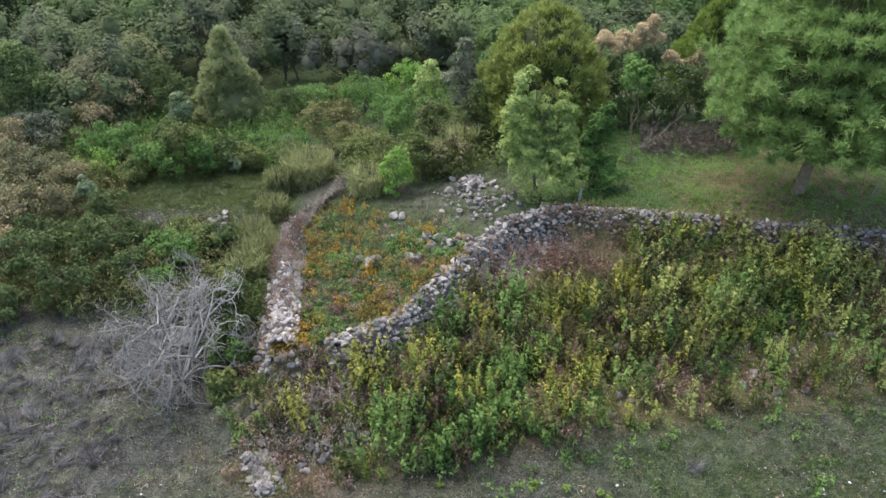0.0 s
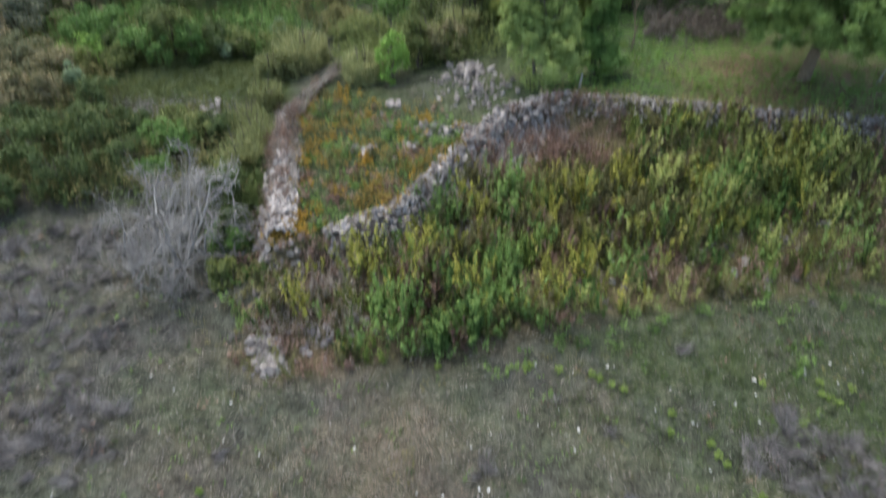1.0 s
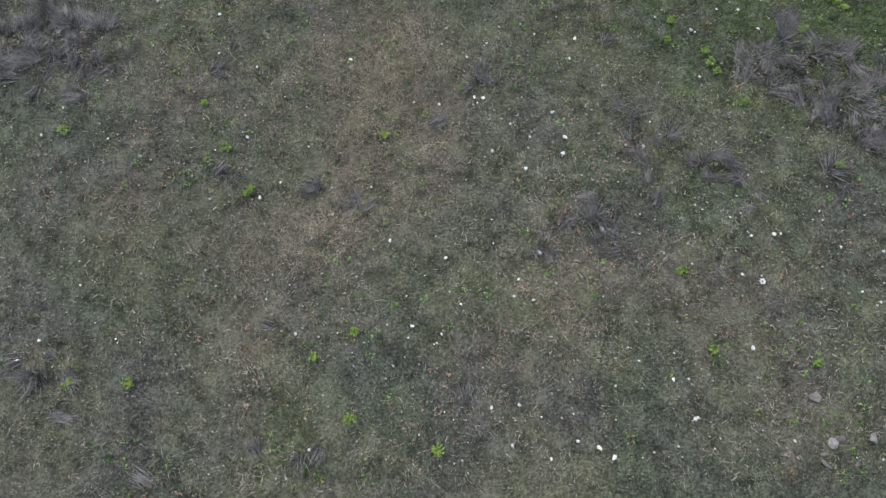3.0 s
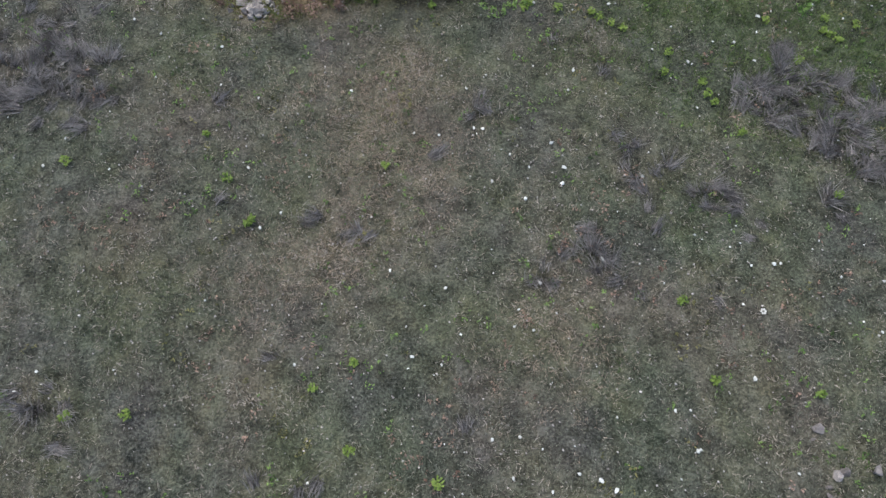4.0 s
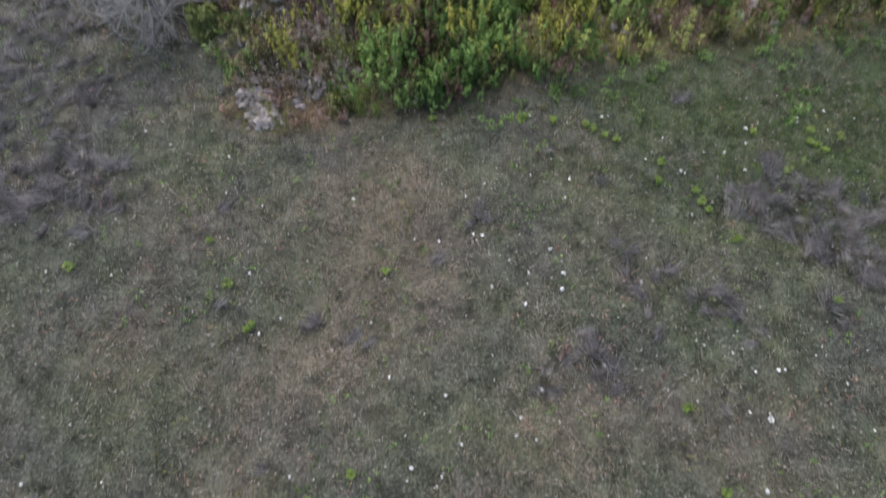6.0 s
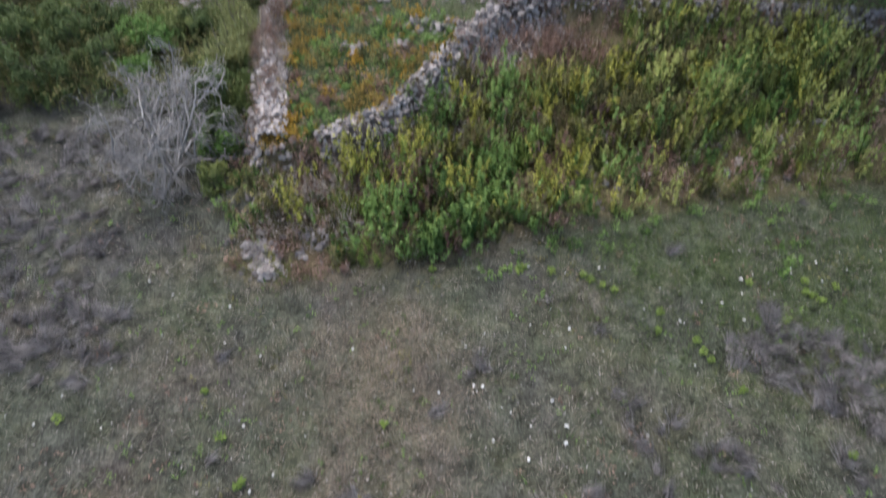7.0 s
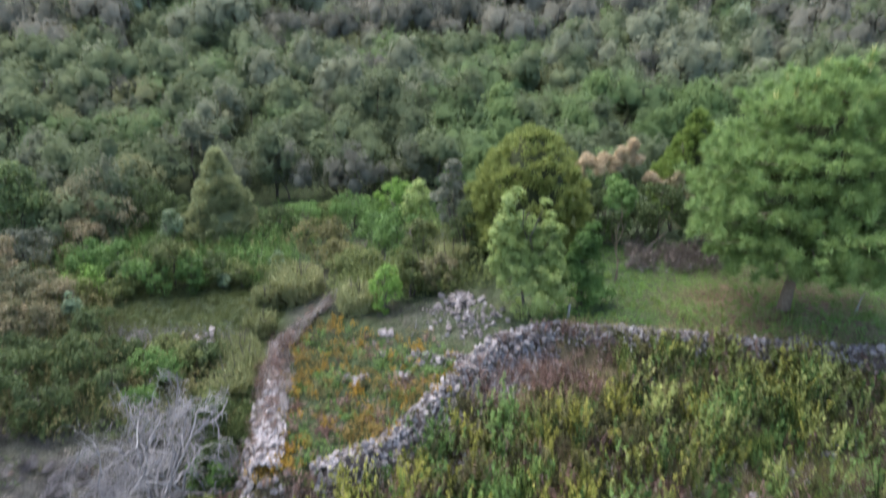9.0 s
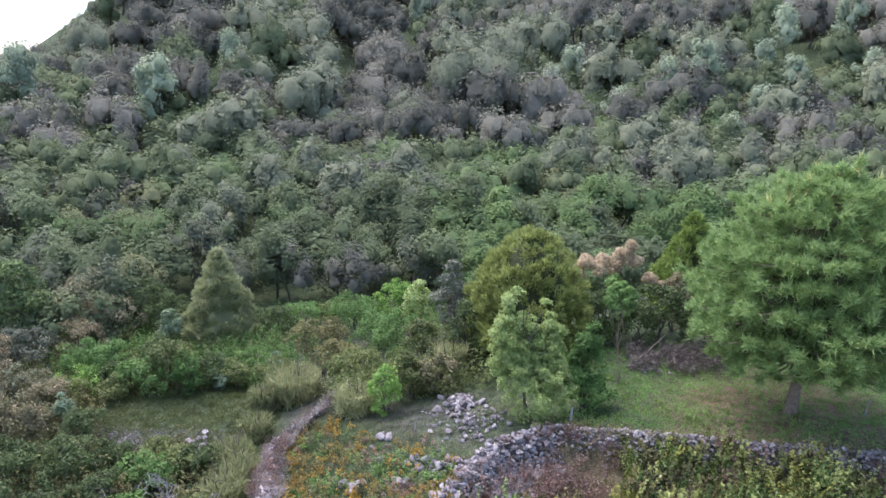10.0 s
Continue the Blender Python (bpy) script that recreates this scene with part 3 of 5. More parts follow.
def pine_tree(x, y, height, radius, seed):
    rng = np.random.RandomState(seed)
    ob = thing("pine_tree", on_ground(x, y), "broad young pine with long green needles and grey trunk", "tree")
    line = bent(rng, (0, 0, -0.2), (0.45, 0.1, height * 0.93), 9, 0.006)
    part("trunk", mesh_of("trunk", *tube(line, 0.165 * np.linspace(1, 0.05, 9) * np.array([1.12] + [1] * 8), 12)), PINE_BARK, ob, smooth_shade=True)
    low, tiers = 1.75, 18
    reach_at = lambda u: radius * np.interp(u, [0, 0.12, 0.35, 0.6, 0.8, 0.93, 1], [0.78, 0.98, 1.0, 0.86, 0.66, 0.46, 0.2])
    centre, way, top = [], [], []
    for i in range(tiers):
        u = i / (tiers - 1)
        n = int(round(12 - 5 * u))
        for k in range(n):
            a = 2 * math.pi * (k + 0.5 * (i % 2)) / n + rng.normal() * 0.16
            z = low + (height - low - 0.25) * u + rng.normal() * 0.1
            reach = reach_at(u) * rng.uniform(0.74, 1.08)
            root = np.array([0.45 * z / height, 0.1 * z / height, z])
            side = np.array([math.cos(a), math.sin(a), 0.0])
            tip = root + side * reach + np.array([0, 0, 0.10 * reach * (2.4 * u - 0.9)])
            sag = root + side * reach * 0.55 + np.array([0, 0, (tip[2] - z) * 0.5 - 0.06 * reach])
            part("limb", mesh_of("limb", *tube([root, sag, tip], 0.042 * (1 - 0.65 * u) * np.array([1, 0.6, 0.2]), 5)), PINE_BARK, ob)
            cross = np.array([-side[1], side[0], 0])
            for t in np.linspace(0.42, 1, max(3, int(5.6 * reach / radius + 1.5))):
                for w in (-1, 1) if t < 0.95 else (0,):
                    p = root + (sag - root) * min(1, t / 0.55) if t < 0.55 else sag + (tip - sag) * (t - 0.55) / 0.45
                    p = p + cross * w * reach * (0.12 + 0.30 * (1.05 - t)) * rng.uniform(0.7, 1.2) + np.array([0, 0, 0.10 + rng.normal() * 0.09])
                    centre.append(p)
                    way.append(unit(side * 0.75 + cross * w * 0.45 + np.array([0, 0, 0.45 + 0.5 * u])))
            if u > 0.78:
                top.append(tip + np.array([0, 0, 0.12]))
    centre, way = np.array(centre), np.array(way)
    per = 90
    k = np.repeat(np.arange(len(centre)), per)
    big = rng.uniform(0.8, 1.25, len(centre))[k]
    pos = centre[k] + rng.normal(size=(len(k), 3)) * 0.055
    axis = way[k] + rng.normal(size=(len(k), 3)) * 0.75
    part("crown", mesh_of("crown", *blades(rng, pos, axis, 0.22 * big * rng.uniform(0.7, 1.15, len(k)), 0.030)), LEAF["pine"], ob)
    # upright top shoots, their yellow colour standing in for sunlight
    for p in top[::2]:
        n = 40
        pos = p + rng.normal(size=(n, 3)) * np.array([0.02, 0.02, 0.10])
        part("shoot", mesh_of("shoot", *blades(rng, pos, np.array([0, 0, 1.0]) + rng.normal(size=(n, 3)) * 0.22, rng.uniform(0.12, 0.3, n), 0.028)), LEAF["sunlit_shoot"], ob, "upright pine shoot with sunlight painted in as pale yellow-green")
    profile = lambda u: reach_at(u) * np.clip(1.02 - u ** 3, 0, 1)
    inner_mass(profile, 1.75, height * 0.93, 0.50, SHADED_TWIGS, ob, seed).location = (0.2, 0.05, 0)
    return ob


def dead_shrub(x, y, height, radius, seed):
    rng = np.random.RandomState(seed)
    ob = thing("dead_shrub", on_ground(x, y), "bare dead shrub with tangled pale grey branches in dry grass", "shrub")
    middle, half = np.array([0, 0, height * 0.5]), np.array([radius, radius, height * 0.5])

    def fork(p, d, length, r, level, out):
        n = 5 if level < 2 else 3
        pts, q, way = [p], p, d
        for _ in range(n):
            off = (q - middle) / half
            far = max(0, np.linalg.norm(off) - 0.9)
            way = unit(way + rng.normal(size=3) * 0.24 + np.array([0, 0, -0.04 * level]) - off * far * 0.5)
            q = q + way * length / n
            q[2] = max(q[2], 0.04)
            pts.append(q.copy())
        out.append(tube(pts, np.maximum(r * np.linspace(1, 0.55, n + 1), 0.0046), 5 if level < 2 else 3))
        if level < 4:
            for _ in range((5, 4, 4, 3)[level]):
                i = rng.randint(1, n + 1)
                fork(pts[i].copy(), unit(way + rng.normal(size=3) * 0.75), length * rng.uniform(0.42, 0.66), r * 0.58, level + 1, out)

    for i in range(11):
        a = i * 0.57 + rng.normal() * 0.2
        lean = rng.uniform(0.2, 1.3)
        out = []
        fork(np.array([math.cos(a) * 0.1, math.sin(a) * 0.1, -0.05]), unit(np.array([math.cos(a) * lean, math.sin(a) * lean, 1.0])), height * rng.uniform(0.40, 0.54), 0.032, 0, out)
        v, f = joined(out)
        part("branch", mesh_of("branch", v, f), DEAD_WOOD, ob)
    return ob


pine_tree(*PINE, 6.1, 2.95, 4)
juniper(3.1, 21.0, 3.7, 1.95, "round", "juniper", "rounded dense olive-green juniper tree behind the terrace", 21)
juniper(9.65, 24.8, 3.5, 1.5, "cone", "lime", "conical yellow-green evergreen tree at the wood's edge", 22)
juniper(-8.75, 27.9, 3.9, 1.55, "cone", "cypress", "pale olive conical juniper tree in the valley meadow", 23)
broadleaf(2.5, 16.4, 3.5, 1.1, 0.25, "pale", "light green leafy tree beside the stone wall", 24,
          [(-0.55, 0, 0.6, 3.5, 0.66), (0.42, 0.1, 0.5, 2.9, 0.66), (0.2, -0.35, 0.0, 1.7, 0.85), (-0.45, -0.2, 0.6, 2.3, 0.78), (0.5, -0.1, 0.3, 2.0, 0.72), (-0.05, 0, 0.9, 2.6, 0.7)], 0.078)
broadleaf(4.0, 16.8, 2.4, 0.7, 0.4, "green", "small green leafy tree on the grass terrace", 25,
          [(0, 0, 0.25, 2.4, 0.62), (0.3, -0.2, 0.0, 1.0, 0.5), (-0.3, -0.1, 0.1, 1.5, 0.5)], 0.085)
broadleaf(5.23, 18.15, 3.0, 0.5, 1.4, "green", "slender sapling with a thin pale trunk", 26, [(0.05, 0.2, 1.9, 3.0, 0.55)], 0.09, PINE_BARK, 0.022)
dead_shrub(-5.75, 11.9, 3.75, 1.5, 31)

broadleaf(5.9, 22.6, 2.6, 0.9, 1.0, "peach", "shrubby tree topped with peach-coloured dried blossom", 27,
          [(-1.0, 0, 1.75, 2.3, 0.34), (-0.7, 0.1, 1.95, 2.6, 0.4), (-0.35, -0.1, 1.9, 2.45, 0.34), (-0.1, 0.1, 2.05, 2.65, 0.36), (0.25, 0, 1.9, 2.5, 0.32),
           (0.5, 0.1, 2.15, 2.8, 0.36), (0.85, 0.2, 2.4, 3.0, 0.26), (1.0, 0.1, 2.1, 2.6, 0.26), (1.5, 0, 1.5, 1.95, 0.3), (1.9, 0.1, 1.3, 1.7, 0.26)], 0.075)
fallen = part("fallen_branch", mesh_of("fallen_branch", *tube(bent(np.random.RandomState(3), (5.6, 18.9, 2.2), (7.1, 19.6, 3.25), 7, 0.03), np.linspace(0.03, 0.01, 7), 6)), BARK)
tagged(fallen, "dead grey branch leaning over the brushwood heap", "branch")

WORDS = {
    "oak": "grey-green scrub oak with yellowish leafy tips", "pinkgrey": "grey-green shrub topped with faded pinkish seed heads",
    "green": "leafy mid-green shrub in rank herbage", "tan": "shrub with tan dried flower heads over green leaves",
    "silver": "silvery blue-green shrub in the meadow", "dark": "dense dark green shrub in the overgrown hedge",
    "grey": "greyish half-bare shrub at the wood's edge", "olive": "olive-green straggling shrub among tall weeds",
    "reed": "clump of tall thin straw-green stems", "brown": "brown-green overhanging vine-covered shrub",
    "bright": "fresh bright green leafy shrub", "pale": "pale green tall leafy shrub", "peach": "shrub crown of peach-coloured dried blossom",
}
VALLEY = [
    ("oak", -16.2, 26.1, 4.2, 1.75), ("pinkgrey", -14.1, 27.6, 3.0, 1.6), ("pinkgrey", -12.9, 27.2, 2.2, 1.2), ("tan", -13.5, 25.7, 1.7, 1.15), ("green", -12.4, 23.6, 1.7, 1.1), ("green", -11.3, 23.4, 1.5, 1.0), ("bright", -11.9, 22.7, 1.0, 0.8),
    ("tan", -15.4, 22.9, 1.9, 1.0), ("tan", -13.8, 20.9, 1.7, 1.0), ("tan", -12.6, 18.3, 1.6, 1.0), ("tan", -13.9, 18.6, 1.9, 1.1), ("tan", -12.7, 17.0, 1.2, 0.8), ("grey", -15.2, 24.4, 1.9, 1.3),
    ("silver", -11.05, 19.5, 1.4, 0.4), ("silver", -10.3, 26.4, 2.0, 0.62), ("olive", -9.1, 22.9, 1.9, 0.9), ("green", -8.4, 22.6, 1.7, 0.75), ("dark", -7.7, 23.2, 1.3, 0.8), ("silver", -7.4, 22.8, 0.7, 0.4),
    ("dark", -12.3, 29.0, 2.6, 1.4), ("dark", -10.9, 28.4, 2.0, 1.1), ("dark", -6.5, 28.2, 1.4, 0.9), ("green", -5.5, 28.9, 1.5, 1.2), ("olive", -4.5, 29.6, 1.3, 1.0), ("silver", -5.75, 24.3, 0.9, 0.45),
    ("green", -6.6, 24.4, 1.0, 0.8), ("dark", -10.0, 24.4, 1.3, 0.9), ("olive", -10.6, 21.8, 0.9, 0.7),
    ("tan", -11.8, 18.6, 1.7, 0.90), ("tan", -12.0, 20.6, 1.5, 0.81), ("pinkgrey", -13.3, 21.0, 1.6, 1.00), ("dark", -10.1, 18.8, 1.2, 0.74), ("olive", -12.1, 21.6, 1.2, 0.75), ("dark", -10.7, 22.6, 1.0, 0.78), ("green", -9.7, 22.2, 1.5, 0.87), ("olive", -6.8, 23.0, 1.1, 0.70), ("reed", -5.4, 20.9, 1.4, 0.46), ("bright", -11.5, 22.8, 1.0, 0.99), ("dark", -11.0, 16.8, 1.5, 0.75), ("olive", -10.0, 16.9, 1.1, 0.68), ("dark", -8.7, 17.1, 1.0, 0.68), ("green", -7.7, 16.7, 1.0, 0.52), ("olive", -6.7, 16.9, 1.0, 0.60),
]
HEDGE = [
    ("dark", -10.8, 15.6, 1.6, 1.06), ("dark", -9.5, 16.8, 1.4, 0.96), ("dark", -8.5, 17.1, 1.0, 0.65), ("dark", -9.4, 14.6, 1.3, 0.86),
    ("dark", -10.5, 13.7, 1.1, 0.7), ("dark", -8.3, 15.6, 1.2, 0.75), ("olive", -7.5, 17.7, 0.8, 0.74), ("green", -7.0, 16.2, 1.0, 0.7),
    ("dark", -6.3, 17.0, 1.1, 0.64), ("reed", -5.4, 17.4, 1.4, 0.55), ("reed", -5.0, 15.2, 1.7, 0.5), ("reed", -4.9, 16.3, 1.5, 0.5), ("olive", -5.3, 14.3, 1.2, 0.5), ("dark", -4.9, 13.3, 1.8, 0.65), ("dark", -4.55, 12.2, 1.3, 0.5), ("green", -4.9, 12.4, 0.9, 0.45), ("olive", -4.6, 11.1, 0.7, 0.4),
    ("green", -4.35, 11.9, 0.9, 0.4), ("tan", -12.0, 16.3, 1.5, 0.75), ("olive", -11.9, 14.6, 1.2, 0.8), ("green", -7.3, 15.2, 0.8, 0.6),
]
BEHIND = [
    ("brown", -4.0, 24.2, 2.1, 1.15), ("reed", -4.5, 21.5, 1.7, 0.9), ("brown", -3.2, 22.6, 1.5, 0.8), ("olive", -2.7, 20.9, 1.3, 0.7), ("reed", -5.3, 19.4, 1.1, 0.5), ("olive", -5.2, 22.3, 1.3, 0.8), ("bright", -1.3, 17.8, 1.5, 0.6),
    ("tan", 0.1, 18.7, 1.2, 0.63), ("reed", -2.1, 18.1, 1.2, 0.6), ("olive", -0.6, 18.6, 1.6, 0.68), ("green", -3.3, 29.1, 1.7, 1.35),
    ("bright", -1.5, 30.4, 1.9, 1.1), ("grey", 0.7, 22.0, 2.8, 0.8), ("pale", -0.5, 24.6, 3.0, 0.8), ("bright", -1.1, 28.8, 2.6, 0.85), ("reed", 0.6, 19.6, 1.6, 0.5), ("reed", -0.4, 19.4, 1.5, 0.5), ("dark", 1.1, 20.3, 2.0, 0.7), ("olive", -0.3, 20.9, 1.8, 0.8),
    ("green", -2.1, 26.6, 1.7, 1.3), ("bright", 1.0, 33.0, 1.9, 0.85), ("olive", -2.2, 21.2, 1.4, 0.9), ("green", -1.0, 23.6, 2.0, 1.1),
]
EASTERN = [
    ("green", 6.0, 21.6, 2.2, 0.9), ("dark", 7.4, 21.4, 2.0, 0.95), ("dark", 6.7, 21.2, 1.4, 0.82),
    ("tan", 8.1, 22.0, 2.1, 0.7), ("dark", 5.2, 21.0, 2.0, 0.75), ("dark", 8.6, 20.6, 1.7, 0.9), ("dark", 11.0, 22.0, 2.0, 1.2),
    ("dark", 13.5, 22.0, 2.2, 1.4),
]
for rows, where in ((VALLEY, "shrubs of the valley meadow"), (HEDGE, "hedge shrubs"), (BEHIND, "shrubs behind the enclosure"), (EASTERN, "shrubs behind the terrace")):
    for i, (kind, x, y, h, r) in enumerate(rows):
        shrub(kind, x, y, h, r, WORDS[kind], seed=int(100 + 7 * i + 31 * abs(x)), group=where)


# ---------------------------------------------------------------- woods
def wood_tree(kind, height, radius, shape, clumps, per, leaf, ball, label, seed, thick=0.1):
    """A pattern for the trees of the slope, later copied."""
    rng = np.random.RandomState(seed)
    ob = thing("woodland_tree", (0, 0, 0), label, "tree", "trees of the wooded slope")
    part("trunk", stem_mesh("trunk", rng, height, height * 0.2, radius, thick, 0), BARK, ob)
    part("crown", crown_mesh("crown", rng, clumps, per, radius, height, height * 0.08, shape, leaf, ball, upward=0.1, slim=0.5, coarse=True), LEAF[kind], ob)
    return ob


SCRUB_KINDS = [
    ("wood_c", 3.3, 1.55, "round", "rounded dark green scrub tree on the slope"), ("wood_a", 3.6, 1.45, "upright", "grey-green scrub tree on the slope"),
    ("wood_d", 3.0, 1.6, "round", "leafy green scrub tree on the slope"), ("wood_b", 3.3, 1.6, "round", "grey scrub tree on the slope"),
    ("wood_c", 3.8, 1.4, "upright", "tall dark green scrub tree on the slope"), ("wood_c", 2.6, 1.7, "round", "low spreading scrub tree on the slope"),
    ("wood_e", 2.4, 1.5, "round", "olive scrub tree on the slope"), ("wood_f", 2.3, 1.5, "round", "faded greyish scrub tree on the slope"),
    ("wood_g", 3.0, 1.4, "upright", "fresh green young tree below the slope"), ("wood_c", 2.9, 1.4, "upright", "mid-green young tree below the slope")]
SCRUB = [wood_tree(k, h, r, s, 10, 58, 0.30, 0.64, w, 300 + i, 0.06) for i, (k, h, r, s, w) in enumerate(SCRUB_KINDS)]
NEAR = [wood_tree(k, h, r, s, 15, 116, 0.19, 0.52, w, 310 + i, 0.06) for i, (k, h, r, s, w) in enumerate(SCRUB_KINDS)]
OAKS = [wood_tree(k, h, r, s, 16, 66, 0.48, 1.35, w, 330 + i, 0.2) for i, (k, h, r, s, w) in enumerate([
    ("wood_b", 7.0, 3.9, "round", "broad grey-green oak high on the slope"), ("wood_a", 7.6, 3.6, "round", "dark oak high on the slope"),
    ("wood_b", 6.2, 4.1, "round", "spreading grey oak high on the slope"), ("wood_c", 8.0, 3.4, "upright", "tall green oak high on the slope"), ("wood_f", 6.8, 3.8, "round", "faded brownish oak high on the slope")])]
PALES = [wood_tree("wood_pale", h, r, "upright", 24, 90, 0.40, 0.95, "pale silvery tree standing out of the dark wood", 350 + i, 0.14) for i, (h, r) in enumerate([(9.2, 2.9), (8.2, 3.2)])]


def polar(rng, r0, r1, a0, a1, gap):
    """Jittered places over a sector, about gap metres apart."""
    out, r = [], r0
    while r < r1:
        n = int(radians(a1 - a0) * r / gap)
        for i in range(n):
            a = radians(a0 + (a1 - a0) * (i + rng.uniform(0.05, 0.95)) / n)
            q = r + rng.uniform(-0.45, 0.45) * gap
            out.append((q * math.sin(a), q * math.cos(a)))
        r += gap * 0.92
    return out


def clear(x, y):
    """Open ground and places already taken by other trees."""
    if edge_distance(np.array(x), np.array(y), CREST + REAR) < 1.0:
        return True
    return math.hypot(x + 9.0, y - 28.8) < 2.6 or (y < 34 and -9 < x < 2 and y < 31 - 0.2 * x)


def pick_kind(x, y, rng):
    """Scrub grows in stands: fresh, olive or grey by the place, with a few strays."""
    wet = float(ripple(np.array(x), np.array(y), 26, 31)) + 0.35 * rng.normal()
    if wet > 0.35:
        return rng.choice([2, 0, 4, 9, 2])
    if wet > -0.45:
        return rng.choice([0, 6, 4, 5, 1, 0])
    return rng.choice([1, 3, 7, 1, 5])


def pick_oak(x, y, rng):
    grey = float(ripple(np.array(x), np.array(y), 40, 33)) + 0.4 * rng.normal()
    return rng.choice([0, 2, 4]) if grey > 0.1 else rng.choice([1, 3, 1, 0])


rng = np.random.RandomState(77)
PALE_TREES = [(-27.0, 71.0, 8.3), (-26.8, 98.4, 8.0), (-42.1, 74.0, 8.8), (40.9, 88.1, 7.7), (42.4, 82.4, 6.8), (21.7, 81.6, 6.4), (18.7, 93.9, 7.6), (29.1, 87.7, 7.0), (32.4, 84.2, 8.4),
              (39.4, 65.8, 4.6), (27.1, 63.1, 5.0), (6.1, 132.1, 8.5), (56.1, 95.8, 8.0), (48.1, 97.1, 8.2), (-1.6, 124.3, 7.0), (15.7, 91.7, 6.0), (36.5, 78.0, 5.0), (52.0, 84.0, 6.5)]  # x, y, height
PALE_SPOTS = [q[:2] for q in PALE_TREES]
singles, crowd = 0, []
for x, y in polar(rng, 31, 100, -35.5, 34, 2.45):
    if clear(x, y) or any(math.hypot(x - a, y - b) < 1.2 for a, b in PALE_SPOTS):
        continue
    s = rng.uniform(0.85, 1.3) * (1 + 0.005 * (math.hypot(x, y) - 35))
    m = Matrix.Translation(on_ground(x, y)) @ pose(0, 0, 0, 0, 0, rng.uniform(0, 360)) @ Matrix.Diagonal((s * 1.08, s * 1.08, s * rng.uniform(0.78, 1.05), 1))
    away, side = math.hypot(x, y), math.degrees(math.atan2(x, y))
    if away > 84 and not any(math.hypot(x - a, y - b) < 8 for a, b in PALE_SPOTS):
        continue
    if away > 64 and rng.rand() < 0.45 and not any(math.hypot(x - a, y - b) < 7 for a, b in PALE_SPOTS):
        continue
    src = SCRUB[rng.choice([8, 2, 4, 8, 9, 8, 2])] if side > 1 and away < 47 + 0.25 * side else SCRUB[pick_kind(x, y, rng)]
    if math.hypot(x, y) < 47 and singles < 260:
        singles += 1
        copy_thing(NEAR[SCRUB.index(src)], m).matrix_basis = m
    else:
        crowd.append((src, m))
for x, y in polar(rng, 66, 147, -36.5, 35, 5.6) + polar(rng, 150, 200, -30, -20, 6.5):
    if any(math.hypot(x - a, y - b) < 4.4 or (abs(math.atan2(x, y) - math.atan2(a, b)) < 0.03 and 0 < math.hypot(a, b) - math.hypot(x, y) < 6) for a, b in PALE_SPOTS):
        continue
    s = rng.uniform(0.75, 1.3) * (0.72 if math.hypot(x, y) < 78 or math.degrees(math.atan2(x, y)) < -23 else 1)
    crowd.append((OAKS[pick_oak(x, y, rng)], Matrix.Translation(on_ground(x, y)) @ pose(0, 0, 0, 0, 0, rng.uniform(0, 360)) @ Matrix.Diagonal((s, s, s * rng.uniform(0.85, 1.15), 1))))
for i, (x, y, tall) in enumerate(PALE_TREES):
    m = Matrix.Translation(on_ground(x, y)) @ pose(0, 0, 0, 0, 0, rng.uniform(0, 360)) @ Matrix.Scale(tall / 8.7, 4)
    copy_thing(PALES[i % 2], m).matrix_basis = m

by_material, soft_of = {}, {}
for src, m in crowd:
    for child in src.children:
        me = child.data
        v = np.empty(len(me.vertices) * 3, np.float32)
        me.vertices.foreach_get("co", v)
        f = np.empty(len(me.loops), np.int32)
        me.loops.foreach_get("vertex_index", f)
        mat = np.array(m)
        by_material.setdefault(me.materials[0], []).append((v.reshape(-1, 3) @ mat[:3, :3].T + mat[:3, 3], f.reshape(-1, 4 if me.materials[0] == BARK else 3)))
        if me.name in SOFT:
            soft_of.setdefault(me.materials[0], []).append(unit(SOFT[me.name] @ mat[:3, :3].T))
woods = thing("far_woodland", (0, 0, 0), "dense mixed oak woodland covering the far slope", "woodland", kind="stuff")
for mat, pieces in by_material.items():
    me = mesh_of("woodland", *joined(pieces))
    if mat in soft_of:
        me.normals_split_custom_set_from_vertices(np.concatenate(soft_of[mat]))
    tagged(part("woodland_trunks" if mat == BARK else "woodland_crowns", me, mat, woods), kind="stuff")
for src in SCRUB + NEAR + OAKS + PALES:
    for ob in list(src.children) + [src]:
        bpy.data.objects.remove(ob)


# ---------------------------------------------------------------- dry stone walls and rubble
def island_stone():
    """Field stone whose tone changes from piece to piece of a joined mesh."""
    m, nt, p, out = nodes_of("small_field_stone")
    own = nt.nodes.new("ShaderNodeNewGeometry").outputs["Random Per Island"]
    f = calc(nt, "ADD", calc(nt, "MULTIPLY", own, 0.7), calc(nt, "MULTIPLY", noise_tex(nt, 22, 5), 0.4))
    nt.links.new(ramp(nt, f, (0.15, (0.14, 0.122, 0.117)), (0.5, (0.25, 0.222, 0.213)), (0.8, (0.36, 0.328, 0.313)), (1.0, (0.50, 0.47, 0.445))), p.inputs["Base Color"])
    p.inputs["Roughness"].default_value = 0.9
    return m


rng = np.random.RandomState(5)
ROCKS = [rock_mesh("stone", rng, f) for f in (0.55, 0.6, 0.7, 0.75, 0.65, 0.8, 0.5, 0.7, 0.6, 0.75)]
ISLAND_STONE = island_stone()
for me in ROCKS:
    me.materials.append(STONE)


